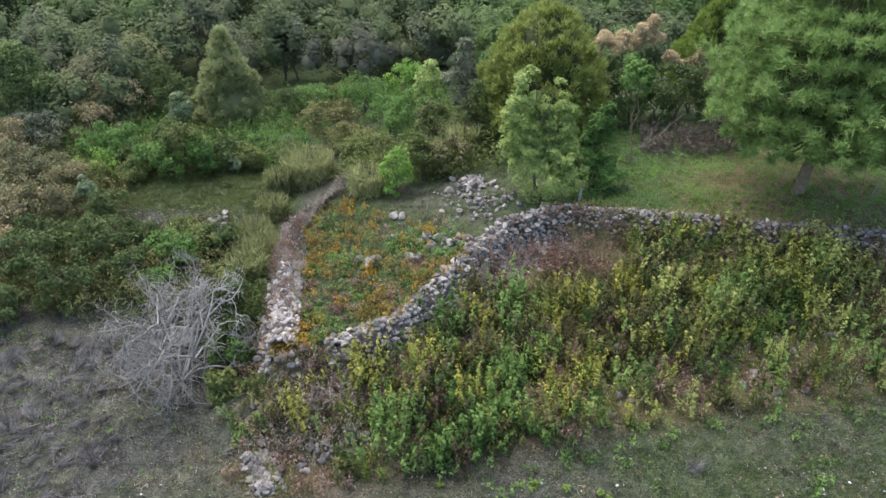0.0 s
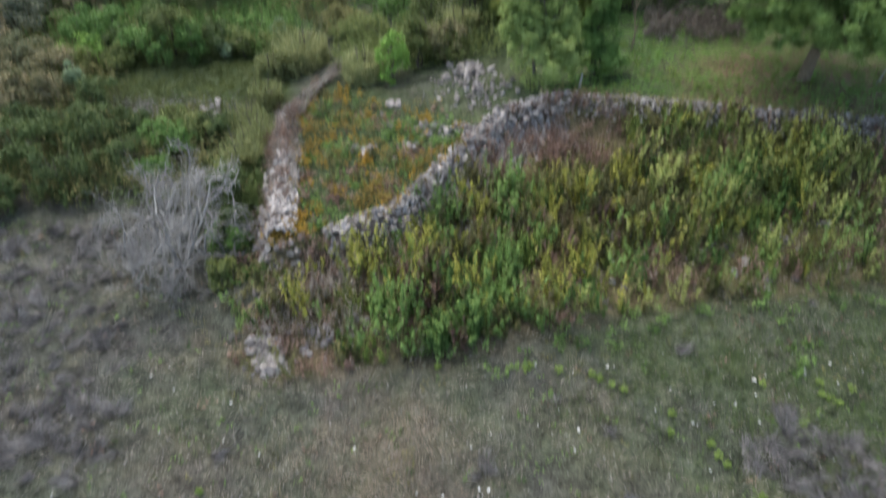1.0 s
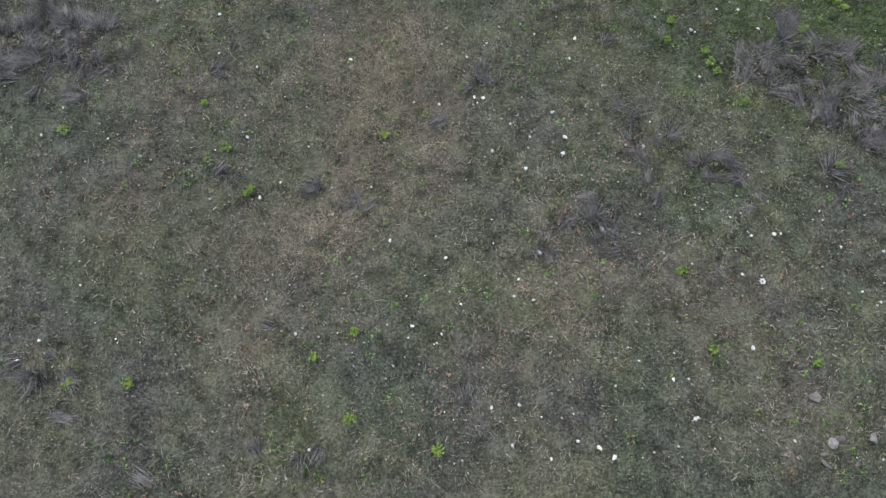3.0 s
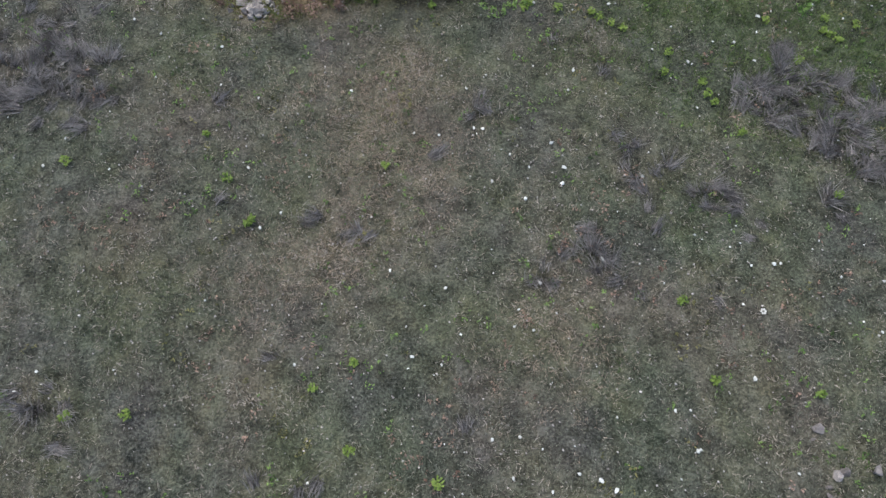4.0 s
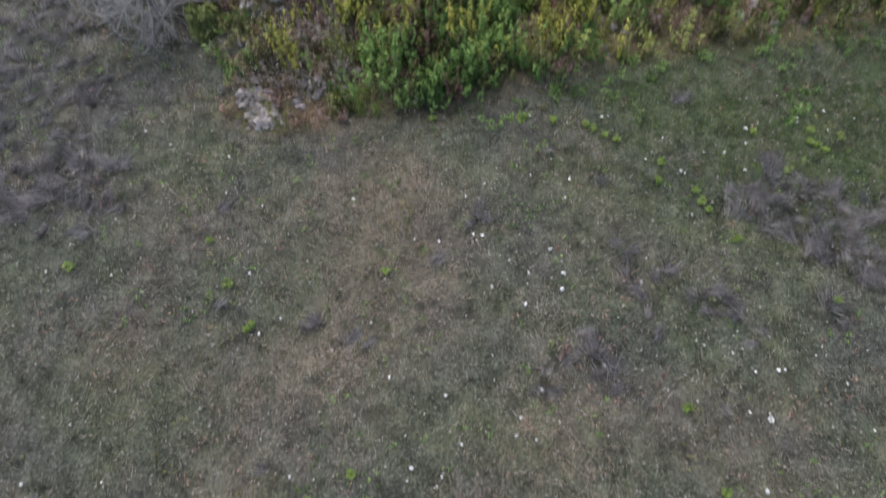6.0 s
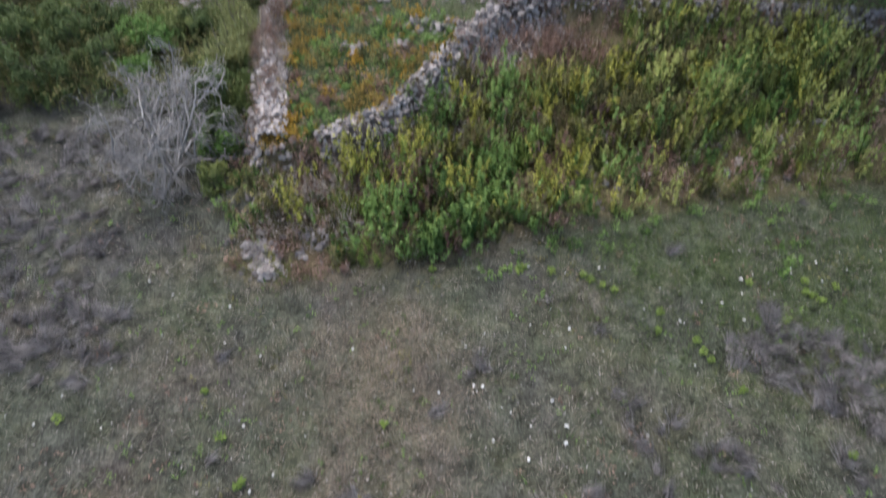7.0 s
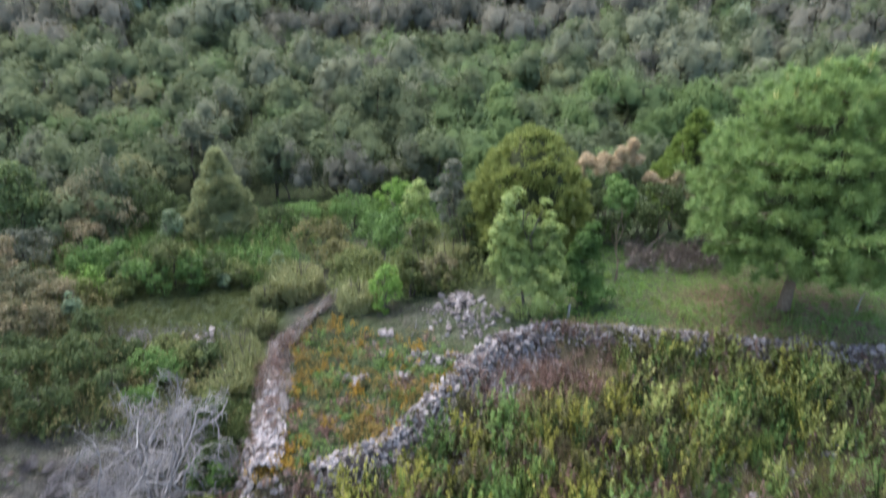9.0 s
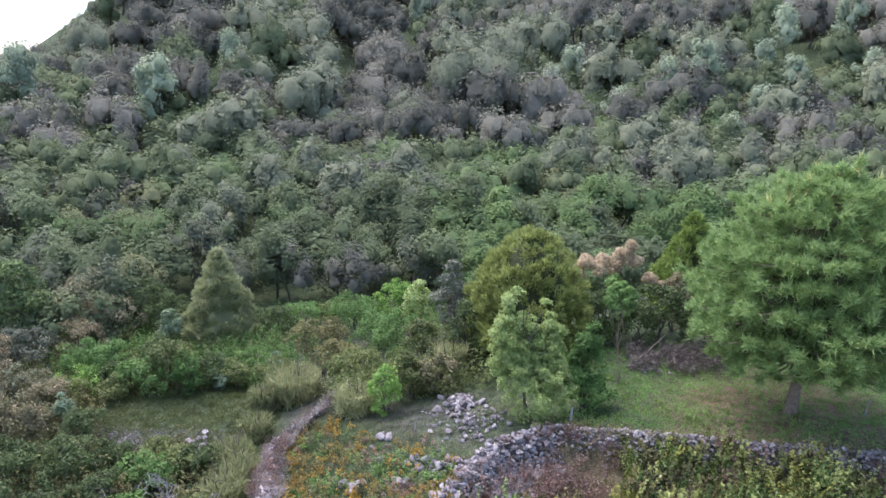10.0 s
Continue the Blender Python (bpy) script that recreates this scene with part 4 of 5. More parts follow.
def along(line, s):
    """Place and sideways way (to the right of travel) at s metres along a line."""
    for (x0, y0), (x1, y1) in zip(line, line[1:]):
        d = math.hypot(x1 - x0, y1 - y0)
        if s <= d:
            break
        s -= d
    u = min(s / d, 1)
    return x0 + (x1 - x0) * u, y0 + (y1 - y0) * u, (y1 - y0) / d, -(x1 - x0) / d


def length_of(line):
    return sum(math.hypot(b[0] - a[0], b[1] - a[1]) for a, b in zip(line, line[1:]))


def stone_in(parent, rng, x, y, z, size, mesh=None, name="stone"):
    ob = part(name, mesh or ROCKS[rng.randint(len(ROCKS))], None, parent)
    ob.location = Vector((x, y, z)) - parent.location
    ob.rotation_euler = (rng.normal() * 0.3, rng.normal() * 0.3, rng.uniform(0, 6.28))
    ob.scale = (size * rng.uniform(0.85, 1.25), size * rng.uniform(0.8, 1.1), size * rng.uniform(0.8, 1.2))
    return ob


def core_of(parent, line, half, rise, name="core"):
    """Earth and rubble fill under the stones: a rounded ridge along the line."""
    n = int(length_of(line) / 0.22)
    prof = np.array([-1.25, -1.0, -0.55, 0, 0.55, 1.0, 1.25])
    lift = np.array([-1.0, 0.35, 0.85, 1.0, 0.85, 0.35, -1.0])
    v, k = [], len(prof)
    for i in range(n + 1):
        x, y, sx, sy = along(line, length_of(line) * i / n)
        z = float(ground_z(x, y))
        taper = min(1, i / 2, (n - i) / 2)
        for a, b in zip(prof, lift):
            j = rng.normal(size=3) * 0.045
            px, py = x + sx * a * half, y + sy * a * half
            here = float(ground_z(px, py))
            v.append((px + j[0], py + j[1], here - 0.12 if b < 0 else here + (rise * b + j[2] * 0.6) * taper - 0.1 * (1 - taper)))
    f = [(i * k + j, i * k + j + 1, (i + 1) * k + j + 1, (i + 1) * k + j) for i in range(n) for j in range(k - 1)]
    ob = part(name, mesh_of(name, v, f), EARTH, parent, "earth and small rubble filling")
    ob.location = -parent.location
    return ob


def stone_wall(line, half, rise, gap, size, label, seed, span=(0, 1), most=300, core=0.05):
    rng = np.random.RandomState(seed)
    x, y, _, _ = along(line, 0)
    ob = thing("dry_stone_wall", on_ground(x, y), label, "wall", kind="structure")
    core_of(ob, line, half, core)
    total, count = length_of(line), 0
    places = []
    s = span[0] * total
    while s < span[1] * total:
        for a in np.arange(-half, half + 0.01, gap):
            places.append((s + rng.uniform(-0.5, 0.5) * gap, a + rng.uniform(-0.4, 0.4) * gap))
        s += gap
    for s, a in places[:most]:
        x, y, sx, sy = along(line, max(0, s))
        px, py = x + sx * a, y + sy * a
        z = (float(ground_z(x, y)) + float(ground_z(px, py))) / 2 + rise * (1.0 - 0.5 * (abs(a) / half) ** 2)
        k = size * rng.choice([0.6, 0.8, 1.0, 1.0, 1.3])
        stone_in(ob, rng, px, py, z + rng.uniform(-0.02, 0.05), k)
    return ob


def small_stones(parent, line, half, rise, count, size, seed, span=(0, 1), shift=0.0):
    """The many small stones of a wall or heap, joined."""
    rng = np.random.RandomState(seed)
    shapes = []
    for me in ROCKS[:5]:
        v = np.empty(len(me.vertices) * 3, np.float32)
        me.vertices.foreach_get("co", v)
        shapes.append((v.reshape(-1, 3), np.array([tuple(q.vertices) for q in me.polygons])))
    pieces, total = [], length_of(line)
    for _ in range(count):
        x, y, sx, sy = along(line, total * rng.uniform(*span))
        a = rng.uniform(-1, 1)
        px, py = x + sx * (a * half + shift), y + sy * (a * half + shift)
        z = float(ground_z(px, py)) + rise * (1 - 0.6 * a * a)
        k = size * rng.uniform(0.5, 1.4)
        v, f = shapes[rng.randint(5)]
        turn = np.array(Euler((rng.normal() * 0.4, rng.normal() * 0.4, rng.uniform(0, 6.28))).to_matrix())
        pieces.append((v * k @ turn.T + np.array([px, py, z]) - np.array(parent.location), f))
    tagged(part("small_stones", mesh_of("small_stones", *joined(pieces)), ISLAND_STONE, parent), kind="stuff")


front = stone_wall(FRONT_WALL, 0.22, 0.12, 0.145, 0.17, "low dry stone wall of pinkish grey field stones on a bank", 41)
terrace = stone_wall(TERRACE_WALL, 0.15, 0.12, 0.14, 0.14, "overgrown low dry stone wall along the grass terrace", 42)
left = stone_wall(LEFT_WALL, 0.36, 0.28, 0.14, 0.16, "broad collapsed stone wall with an earth and dry grass top", 43, (0, 0.34), core=0.3)


small_stones(front, FRONT_WALL, 0.34, 0.06, 1100, 0.12, 61, shift=0.1)
small_stones(front, FRONT_WALL, 0.36, 0.05, 1500, 0.105, 66, shift=0.42)
small_stones(front, FRONT_WALL[1:4], 0.6, 0.03, 700, 0.10, 62, shift=0.5)
small_stones(terrace, TERRACE_WALL, 0.24, 0.07, 1100, 0.10, 63, shift=0.03)
small_stones(left, LEFT_WALL, 0.44, 0.27, 900, 0.11, 64, (0, 0.36))
small_stones(left, LEFT_WALL, 0.46, 0.29, 260, 0.085, 65, (0.38, 1))


def rubble(name, label, spots, seed, group=""):
    """A heap of loose stones: (x, y, spread, count, size)."""
    rng = np.random.RandomState(seed)
    ob = thing(name, on_ground(*spots[0][:2]), label, "stones", group)
    for x, y, spread, count, size in spots:
        for i in range(count):
            dx, dy = rng.normal() * spread, rng.normal() * spread
            k = size * rng.choice([0.45, 0.6, 0.8, 1.0, 1.3])
            top = 0.9 * spread * math.exp(-(dx * dx + dy * dy) / (2 * spread * spread)) if count > 18 else 0
            stone_in(ob, rng, x + dx, y + dy, float(ground_z(x + dx, y + dy)) + k * 0.18 + top * rng.rand() * 0.6, k)
    return ob


rubble("rubble_heap", "heap of loose grey stones on the slope below the wall", [(-3.5, 9.3, 0.16, 70, 0.18), (-3.2, 8.85, 0.16, 70, 0.18), (-2.4, 9.3, 0.2, 26, 0.16), (-1.75, 9.5, 0.2, 14, 0.16), (-2.9, 9.2, 0.2, 20, 0.13)], 51)
rubble("rubble_row", "row of tumbled stones crossing the enclosure", [(-0.3, 14.85, 0.17, 26, 0.22), (0.3, 14.5, 0.17, 24, 0.19), (0.9, 14.3, 0.17, 24, 0.18), (-0.55, 14.2, 0.12, 5, 0.24)], 52)
rubble("stone_pile", "pile of bare grey rocks behind the enclosure", [(0.75, 17.6, 0.27, 70, 0.2), (0.95, 16.0, 0.36, 70, 0.15), (0.2, 16.9, 0.3, 20, 0.16), (1.5, 16.5, 0.35, 30, 0.14), (0.7, 16.8, 0.3, 24, 0.14)], 53)
rubble("loose_stones", "loose field stones in the enclosure grass", [(-1.2, 16.2, 0.16, 8, 0.26), (-1.75, 14.1, 0.2, 6, 0.26), (-1.1, 15.2, 0.15, 3, 0.24), (-1.0, 13.9, 0.2, 3, 0.25)], 54)
rubble("wall_tumble", "stones fallen from the broken wall corner", [(-2.75, 10.75, 0.16, 26, 0.17), (-3.35, 10.75, 0.14, 20, 0.17), (-2.55, 10.35, 0.14, 22, 0.18), (-3.6, 10.3, 0.15, 10, 0.18)], 55)
rubble("brush_heap_stones", "grey stones in a heap of brush on the terrace", [(7.2, 19.6, 0.5, 40, 0.13), (8.2, 19.5, 0.45, 26, 0.13), (6.4, 19.1, 0.35, 8, 0.18)], 56)
rubble("meadow_boulders", "low grey boulders sunk in short grass", [(5.96, 0.59, 0.02, 1, 0.5), (5.39, 0.49, 0.12, 5, 0.2), (5.20, 1.06, 0.06, 2, 0.17)], 57)
rubble("ruined_wall", "ruined low wall in the valley hedge", [(-9.2, 18.75, 0.3, 18, 0.25), (-8.3, 18.8, 0.3, 18, 0.22), (-7.0, 18.9, 0.3, 20, 0.22), (-11.4, 16.2, 0.2, 12, 0.25)], 58)
rubble("bank_stones", "grey stones showing through the weeds of the bank", [(3.5, 10.9, 0.3, 8, 0.2), (6.3, 11.3, 0.4, 9, 0.24), (7.6, 11.9, 0.22, 8, 0.2), (8.6, 12.4, 0.3, 8, 0.22)], 59)
rubble("face_stones", "small stones on the steep face under the wall", [(1.9, 14.5, 0.3, 60, 0.12), (2.8, 14.9, 0.3, 40, 0.12), (1.2, 13.9, 0.2, 30, 0.13), (0.2, 12.6, 0.2, 24, 0.13)], 60)


# wooden stake by the wall, and pale dead sticks on the terrace
stake = part("wooden_stake", mesh_of("wooden_stake", *tube([(0, 0, -0.1), (0.01, 0, 0.18), (0.03, 0.01, 0.4)], [0.035, 0.032, 0.028], 7)), DEAD_WOOD)
tagged(stake, "short weathered wooden stake in the grass by the wall", "stake").location = on_ground(3.48, 15.97)
for x, y in ((10.9, 16.0), (11.05, 16.1), (-0.55, 16.0)):
    stick = part("dead_stick", mesh_of("dead_stick", *tube(bent(rng, (0, 0, -0.03), (0.15, 0.1, 0.45), 4, 0.05), [0.012, 0.011, 0.009, 0.006], 5)), DEAD_WOOD)
    tagged(stick, "thin pale dead stick standing in the grass", "stick").location = on_ground(x, y)


# ---------------------------------------------------------------- herbs and grass
def scatter(rng, outline, count):
    xs, ys = [p[0] for p in outline], [p[1] for p in outline]
    out = np.empty((0, 2))
    while len(out) < count:
        q = np.stack([rng.uniform(min(xs), max(xs), count * 2), rng.uniform(min(ys), max(ys), count * 2)], 1)
        out = np.concatenate([out, q[edge_distance(q[:, 0], q[:, 1], outline) < 0]])
    return out[:count]


def grounded(q):
    return np.stack([q[:, 0], q[:, 1], ground_z(q[:, 0], q[:, 1])], 1)


def herbs(name, rng, spots, height, spread, per, leaf, slim, material, label, upright=0.7, stems=5, spiky=False):
    """Weeds: each plant has several leaning stems with leaves set along them."""
    base = np.repeat(grounded(spots), stems, 0)
    n = len(base)
    h = np.repeat(height * rng.uniform(0.6, 1.25, len(spots)), stems) * rng.uniform(0.7, 1.15, n)
    base = base + rng.normal(size=(n, 3)) * np.array([spread, spread, 0]) * 0.45
    lean = rng.normal(size=(n, 3)) * 0.2
    lean[:, 2] = 1
    per = max(4, per // stems)
    t = 0.12 + 0.9 * rng.rand(n, per) ** 0.85
    a = rng.uniform(0, 6.28, (n, per))
    rad = (spread * 0.25 + leaf * 0.35) * (1.15 - 0.6 * t) * rng.uniform(0.3, 1, (n, per))
    out = np.stack([np.cos(a), np.sin(a), np.zeros_like(a)], -1)
    pos = base[:, None] + lean[:, None] * (t * h[:, None])[..., None] + out * rad[..., None]
    face = out * 0.7 + rng.normal(size=out.shape) * 0.5 + np.array([0, 0, upright])
    k = n * per
    size = leaf * rng.uniform(0.55, 1.35, k)
    axis = None
    if spiky:
        face = out * 0.6 + rng.normal(size=out.shape) * 0.4 + np.array([0, 0, 0.6])
        axis = (out * 0.9 + rng.normal(size=out.shape) * 0.4 + np.array([0, 0, 0.6])).reshape(-1, 3)
    lv, lf = leaves(rng, pos.reshape(-1, 3), face.reshape(-1, 3), size, size * slim, 0.12, axis)
    me = mesh_of(name, lv, lf)
    tone = np.repeat(rng.rand(len(spots)), len(lv) // len(spots)).astype(np.float32)
    me.attributes.new("tone", "FLOAT", "POINT").data.foreach_set("value", tone)
    return tagged(part(name, me, material), label, "weeds", kind="stuff")


HERB = {
    "yellow": leaf_mat("herb_yellow", (0.075, 0.081, 0.020), (0.198, 0.211, 0.046), (0.397, 0.380, 0.088), patch=1.9, plant=1.5),
    "fresh": leaf_mat("herb_fresh", (0.088, 0.108, 0.032), (0.206, 0.246, 0.073), (0.361, 0.389, 0.128), patch=1.6, plant=1.5),
    "green": leaf_mat("herb_green", (0.041, 0.076, 0.022), (0.104, 0.178, 0.049), (0.199, 0.300, 0.090), patch=1.6, plant=1.5),
    "vivid": leaf_mat("herb_vivid", (0.063, 0.100, 0.022), (0.135, 0.200, 0.045), (0.234, 0.304, 0.081), patch=1.4),
    "olive": leaf_mat("herb_olive", (0.065, 0.066, 0.028), (0.140, 0.138, 0.058), (0.240, 0.220, 0.095), patch=1.1, plant=1.3),
    "russet": leaf_mat("herb_russet", (0.094, 0.058, 0.046), (0.203, 0.128, 0.102), (0.348, 0.239, 0.189), patch=1.4, plant=0.9),
    "orange": leaf_mat("herb_orange", (0.165, 0.097, 0.020), (0.319, 0.193, 0.033), (0.495, 0.319, 0.057), patch=2.5),
    "amber": leaf_mat("herb_amber", (0.100, 0.068, 0.024), (0.195, 0.135, 0.040), (0.300, 0.215, 0.065), patch=2.0),
    "grass": leaf_mat("grass_green", (0.022, 0.026, 0.019), (0.084, 0.094, 0.067), (0.230, 0.232, 0.185), patch=0.8, spread=1.7, grain=1.0),
    "lawn": leaf_mat("grass_lawn", (0.087, 0.175, 0.040), (0.184, 0.340, 0.079), (0.290, 0.472, 0.134), patch=0.7),
    "straw": leaf_mat("grass_straw", (0.045, 0.038, 0.033), (0.150, 0.128, 0.108), (0.400, 0.350, 0.305), patch=0.9, spread=1.7, grain=0.9),
    "lush": leaf_mat("grass_lush", (0.043, 0.063, 0.025), (0.085, 0.119, 0.048), (0.140, 0.178, 0.078), patch=0.8),
    "tawny": leaf_mat("grass_tawny", (0.140, 0.104, 0.083), (0.258, 0.204, 0.163), (0.398, 0.331, 0.269), patch=0.9),
    "field": leaf_mat("grass_field", (0.050, 0.062, 0.022), (0.108, 0.130, 0.044), (0.190, 0.205, 0.078), patch=0.6),
    # near-black grass colour that stands for shade down between the blades
    "grass_shade": leaf_mat("grass_dark_shade", (0.014, 0.016, 0.012), (0.035, 0.038, 0.028), (0.085, 0.088, 0.068), patch=2.0),
    "dry": leaf_mat("grass_dry_grey", (0.026, 0.025, 0.024), (0.092, 0.085, 0.085), (0.290, 0.271, 0.266), patch=3.0, spread=1.3),
}
BRUSH = leaf_mat("brushwood", (0.055, 0.045, 0.037), (0.130, 0.108, 0.090), (0.270, 0.235, 0.205), thin=0.05)

rng = np.random.RandomState(9)
def species(rng, q, cells, shares, stray=0.15):
    """Each patch of ground has one kind of plant and one vigour; a few strays mix in."""
    seeds = q[rng.choice(len(q), cells, replace=False)]
    near = np.argmin(((q[:, None] - seeds[None]) ** 2).sum(-1), 1)
    kind = rng.choice(len(shares), cells, p=np.array(shares) / sum(shares))[near]
    other = rng.rand(len(q)) < stray
    kind[other] = rng.choice(len(shares), other.sum(), p=np.array(shares) / sum(shares))
    return kind, rng.uniform(0.55, 1.35, cells)[near]


bank = scatter(rng, BANK, 2600)
tufts = bank[:420]
pull = rng.rand(len(bank)) < 0.55
bank[pull] = tufts[rng.randint(len(tufts), size=pull.sum())] + rng.normal(size=(pull.sum(), 2)) * 0.12
bank = bank[edge_distance(bank[:, 0], bank[:, 1], BANK) < 0.05]
kind, vigour = species(rng, bank, 260, [19, 19, 23, 11, 14], 0.28)
kind[(rng.rand(len(bank)) < np.interp(bank[:, 0], [2, 7], [0.0, 0.38])) & (kind != 3)] = 5
vigour = vigour * (1.0 + 0.035 * np.clip(bank[:, 0] - 3, 0, 4))
face = near_line(bank[:, 0], bank[:, 1], [(1.3, 13.9), (2.6, 14.7), (3.6, 14.6)]) < 0.85
foot = bank[:, 1] - np.interp(bank[:, 0], *zip(*BANK_FOOT))
crest = near_line(bank[:, 0], bank[:, 1], TERRACE_WALL)
vigour = vigour * np.interp(crest, [0.15, 1.0], [0.55, 1.0])
sparse = (bank[:, 0] > 3.2) & (foot < 1.5) & (rng.rand(len(bank)) < 0.7)
near_left = (bank[:, 0] < -2.0) & (rng.rand(len(bank)) < 0.8)
under_wall = near_line(bank[:, 0], bank[:, 1], FRONT_WALL) < 0.4
stony = np.min([np.hypot(bank[:, 0] - a, bank[:, 1] - b) for a, b in ((-3.45, 9.0), (-3.15, 8.75), (-2.4, 9.3), (-2.9, 10.6), (-1.75, 9.45))], 0) < 0.32
use = ~stony & ~face & ~sparse & ~near_left & ~under_wall & (crest > 0.08)
for i, (name, mat, tall, leaf, slim, words) in enumerate((
        ("weeds_green", "green", 0.62, 0.125, 0.26, "dense green weeds covering the bank"), ("weeds_yellow", "yellow", 0.7, 0.10, 0.3, "yellowing leafy weeds on the bank"),
        ("weeds_olive", "olive", 0.56, 0.12, 0.24, "fading olive weeds on the bank"), ("weeds_vivid", "vivid", 0.6, 0.12, 0.42, "fresh bright green leafy weeds on the bank"),
        ("weeds_russet", "russet", 0.46, 0.10, 0.25, "dry reddish brown herbs on the bank"),
        ("weeds_fresh", "fresh", 0.66, 0.12, 0.28, "light yellow-green feathery weeds on the bank"))):
    q = use & (kind == i)
    if name == "weeds_vivid":
        single = bank[q], vigour[q]
        continue
    herbs(name, rng, bank[q], 1.3 * tall * vigour[q], 0.13, 104, leaf * 0.74, slim + 0.16, HERB[mat], words, 0.5, 4, True)


def tall_weed(seed):
    """A leafy weed with a few upright stems."""
    rng = np.random.RandomState(seed)
    ob = thing("tall_weed", (0, 0, 0), "tall fresh green leafy weed on the bank", "weed", "tall weeds of the bank")
    for _ in range(4):
        x, y = rng.normal(size=2) * 0.07
        tip = np.array([x + rng.normal() * 0.1, y + rng.normal() * 0.1, rng.uniform(0.45, 0.75)])
        root = np.array([x, y, -0.04])
        stem = part("stem", mesh_of("stem", *tube([root, (root + tip) / 2 + rng.normal(size=3) * 0.012, tip], [0.008, 0.007, 0.004], 5)), HERB["green"], ob)
        t = np.linspace(0.15, 1, 13)[:, None]
        a = np.arange(13) * 2.4 + rng.uniform(0, 6)
        out = np.stack([np.cos(a), np.sin(a), np.full(13, 0.25)], 1)
        ln = 0.115 * (1.15 - 0.6 * t[:, 0]) * rng.uniform(0.8, 1.2, 13)
        pos = root + (tip - root) * t + out * ln[:, None] * 0.5
        part("foliage", mesh_of("foliage", *leaves(rng, pos, np.array([0, 0, 1.0]) + out * -0.2 + rng.normal(size=(13, 3)) * 0.3, ln, ln * 0.42, 0.25, out)), HERB["vivid"], stem)
    return ob


patterns = [tall_weed(600 + i) for i in range(5)]
for (x, y), k in zip(*single):
    k = k * rng.uniform(0.6, 1.0)
    m = Matrix.Translation(on_ground(x, y)) @ pose(0, 0, 0, 0, 0, rng.uniform(0, 360)) @ Matrix.Scale(k, 4)
    copy_thing(patterns[rng.randint(5)], m).matrix_basis = m
for src in patterns:
    for ob in list(src.children_recursive) + [src]:
        bpy.data.objects.remove(ob)
herbs("face_herbs", rng, np.concatenate([bank[face], bank[near_left & ~stony][:120], scatter(rng, [(4.3, 10.9), (5.3, 11.0), (5.2, 12.5), (4.5, 12.5)], 55), scatter(rng, [(-2.2, 10.2), (0.3, 10.9), (0.2, 11.5), (-1.0, 11.0)], 70)]),
      0.34, 0.16, 44, 0.07, 0.35, HERB["russet"], "dry reddish brown herbs under the wall")
crown_line = scatter(rng, [(3, 15.0), (14, 12.9), (14, 13.7), (3, 15.9)], 420)
crown_line = crown_line[near_line(crown_line[:, 0], crown_line[:, 1], TERRACE_WALL) < 0.32]
herbs("wall_side_herbs", rng, crown_line, 0.2, 0.14, 34, 0.06, 0.35, HERB["olive"], "fading herbs growing over the terrace wall")
q = scatter(rng, [(-4.2, 9.8), (-1.5, 9.8), (3, 13.6), (3, 15.3), (-4.2, 11.2)], 1500)
d = near_line(q[:, 0], q[:, 1], FRONT_WALL)
q = q[(d > 0.3) & (d < 0.95) & (edge_distance(q[:, 0], q[:, 1], CREST + REAR) > 0)]
herbs("wall_foot_herbs", rng, q[::2], 0.2, 0.14, 36, 0.06, 0.3, HERB["russet"], "low dry brown herbs along the wall foot")
herbs("wall_foot_stalks", rng, q[1::3], 0.26, 0.14, 30, 0.06, 0.2, HERB["straw"], "dry straw stalks along the wall foot")
herbs("wall_crown_herbs", rng, scatter(rng, [(-4.1, 11.0), (-3.3, 11.0), (-3.4, 13.2), (-3.7, 16.5), (-2.8, 18.8), (-3.6, 18.8), (-4.5, 16), (-4.15, 13.2)], 170), 0.22, 0.14, 34, 0.07, 0.2, HERB["russet"], "dry brown herbs on the earthen wall top").location.z = 0.25
herbs("foot_weeds", rng, np.concatenate([scatter(rng, [(0.3, 9.1), (1.0, 9.2), (0.9, 9.9), (0.3, 9.9)], 10), scatter(rng, [(2.2, 9.0), (4.8, 9.5), (4.6, 10.4), (2.2, 10.0)], 20),
      scatter(rng, [(6.2, 8.3), (7.8, 8.7), (7.3, 9.5), (6.4, 9.3)], 9), scatter(rng, [(-0.2, 8.3), (2.0, 8.5), (2.0, 9.0), (0, 9.0)], 5), scatter(rng, [(4, 9.6), (9, 10.0), (9, 11.2), (5, 10.8)], 18)]),
      0.24, 0.15, 32, 0.08, 0.42, HERB["green"], "fresh green leafy weeds at the foot of the bank")
herbs("dry_stalks", rng, np.concatenate([scatter(rng, BANK, 260), scatter(rng, [(-3.8, 9.2), (-1.4, 9.4), (-1.6, 10.6), (-3.4, 10.4)], 110)]), 0.5, 0.2, 40, 0.07, 0.2, HERB["straw"], "dry straw-coloured stalks among the bank weeds")
near_slope = [(-4.5, 11.2), (-3.6, 10.9), (-2.0, 10.5), (-1.4, 9.5), (-3.0, 9.3), (-3.9, 9.4), (-4.3, 10.2)]


def bare_slope(count):
    """Places on the near slope, off the rubble."""
    q = scatter(rng, near_slope, count)
    return q[np.min([np.hypot(q[:, 0] - a, q[:, 1] - b) for a, b in ((-3.45, 9.25), (-3.2, 8.85), (-2.4, 9.3), (-2.9, 9.2), (-2.7, 10.7))], 0) > 0.4]


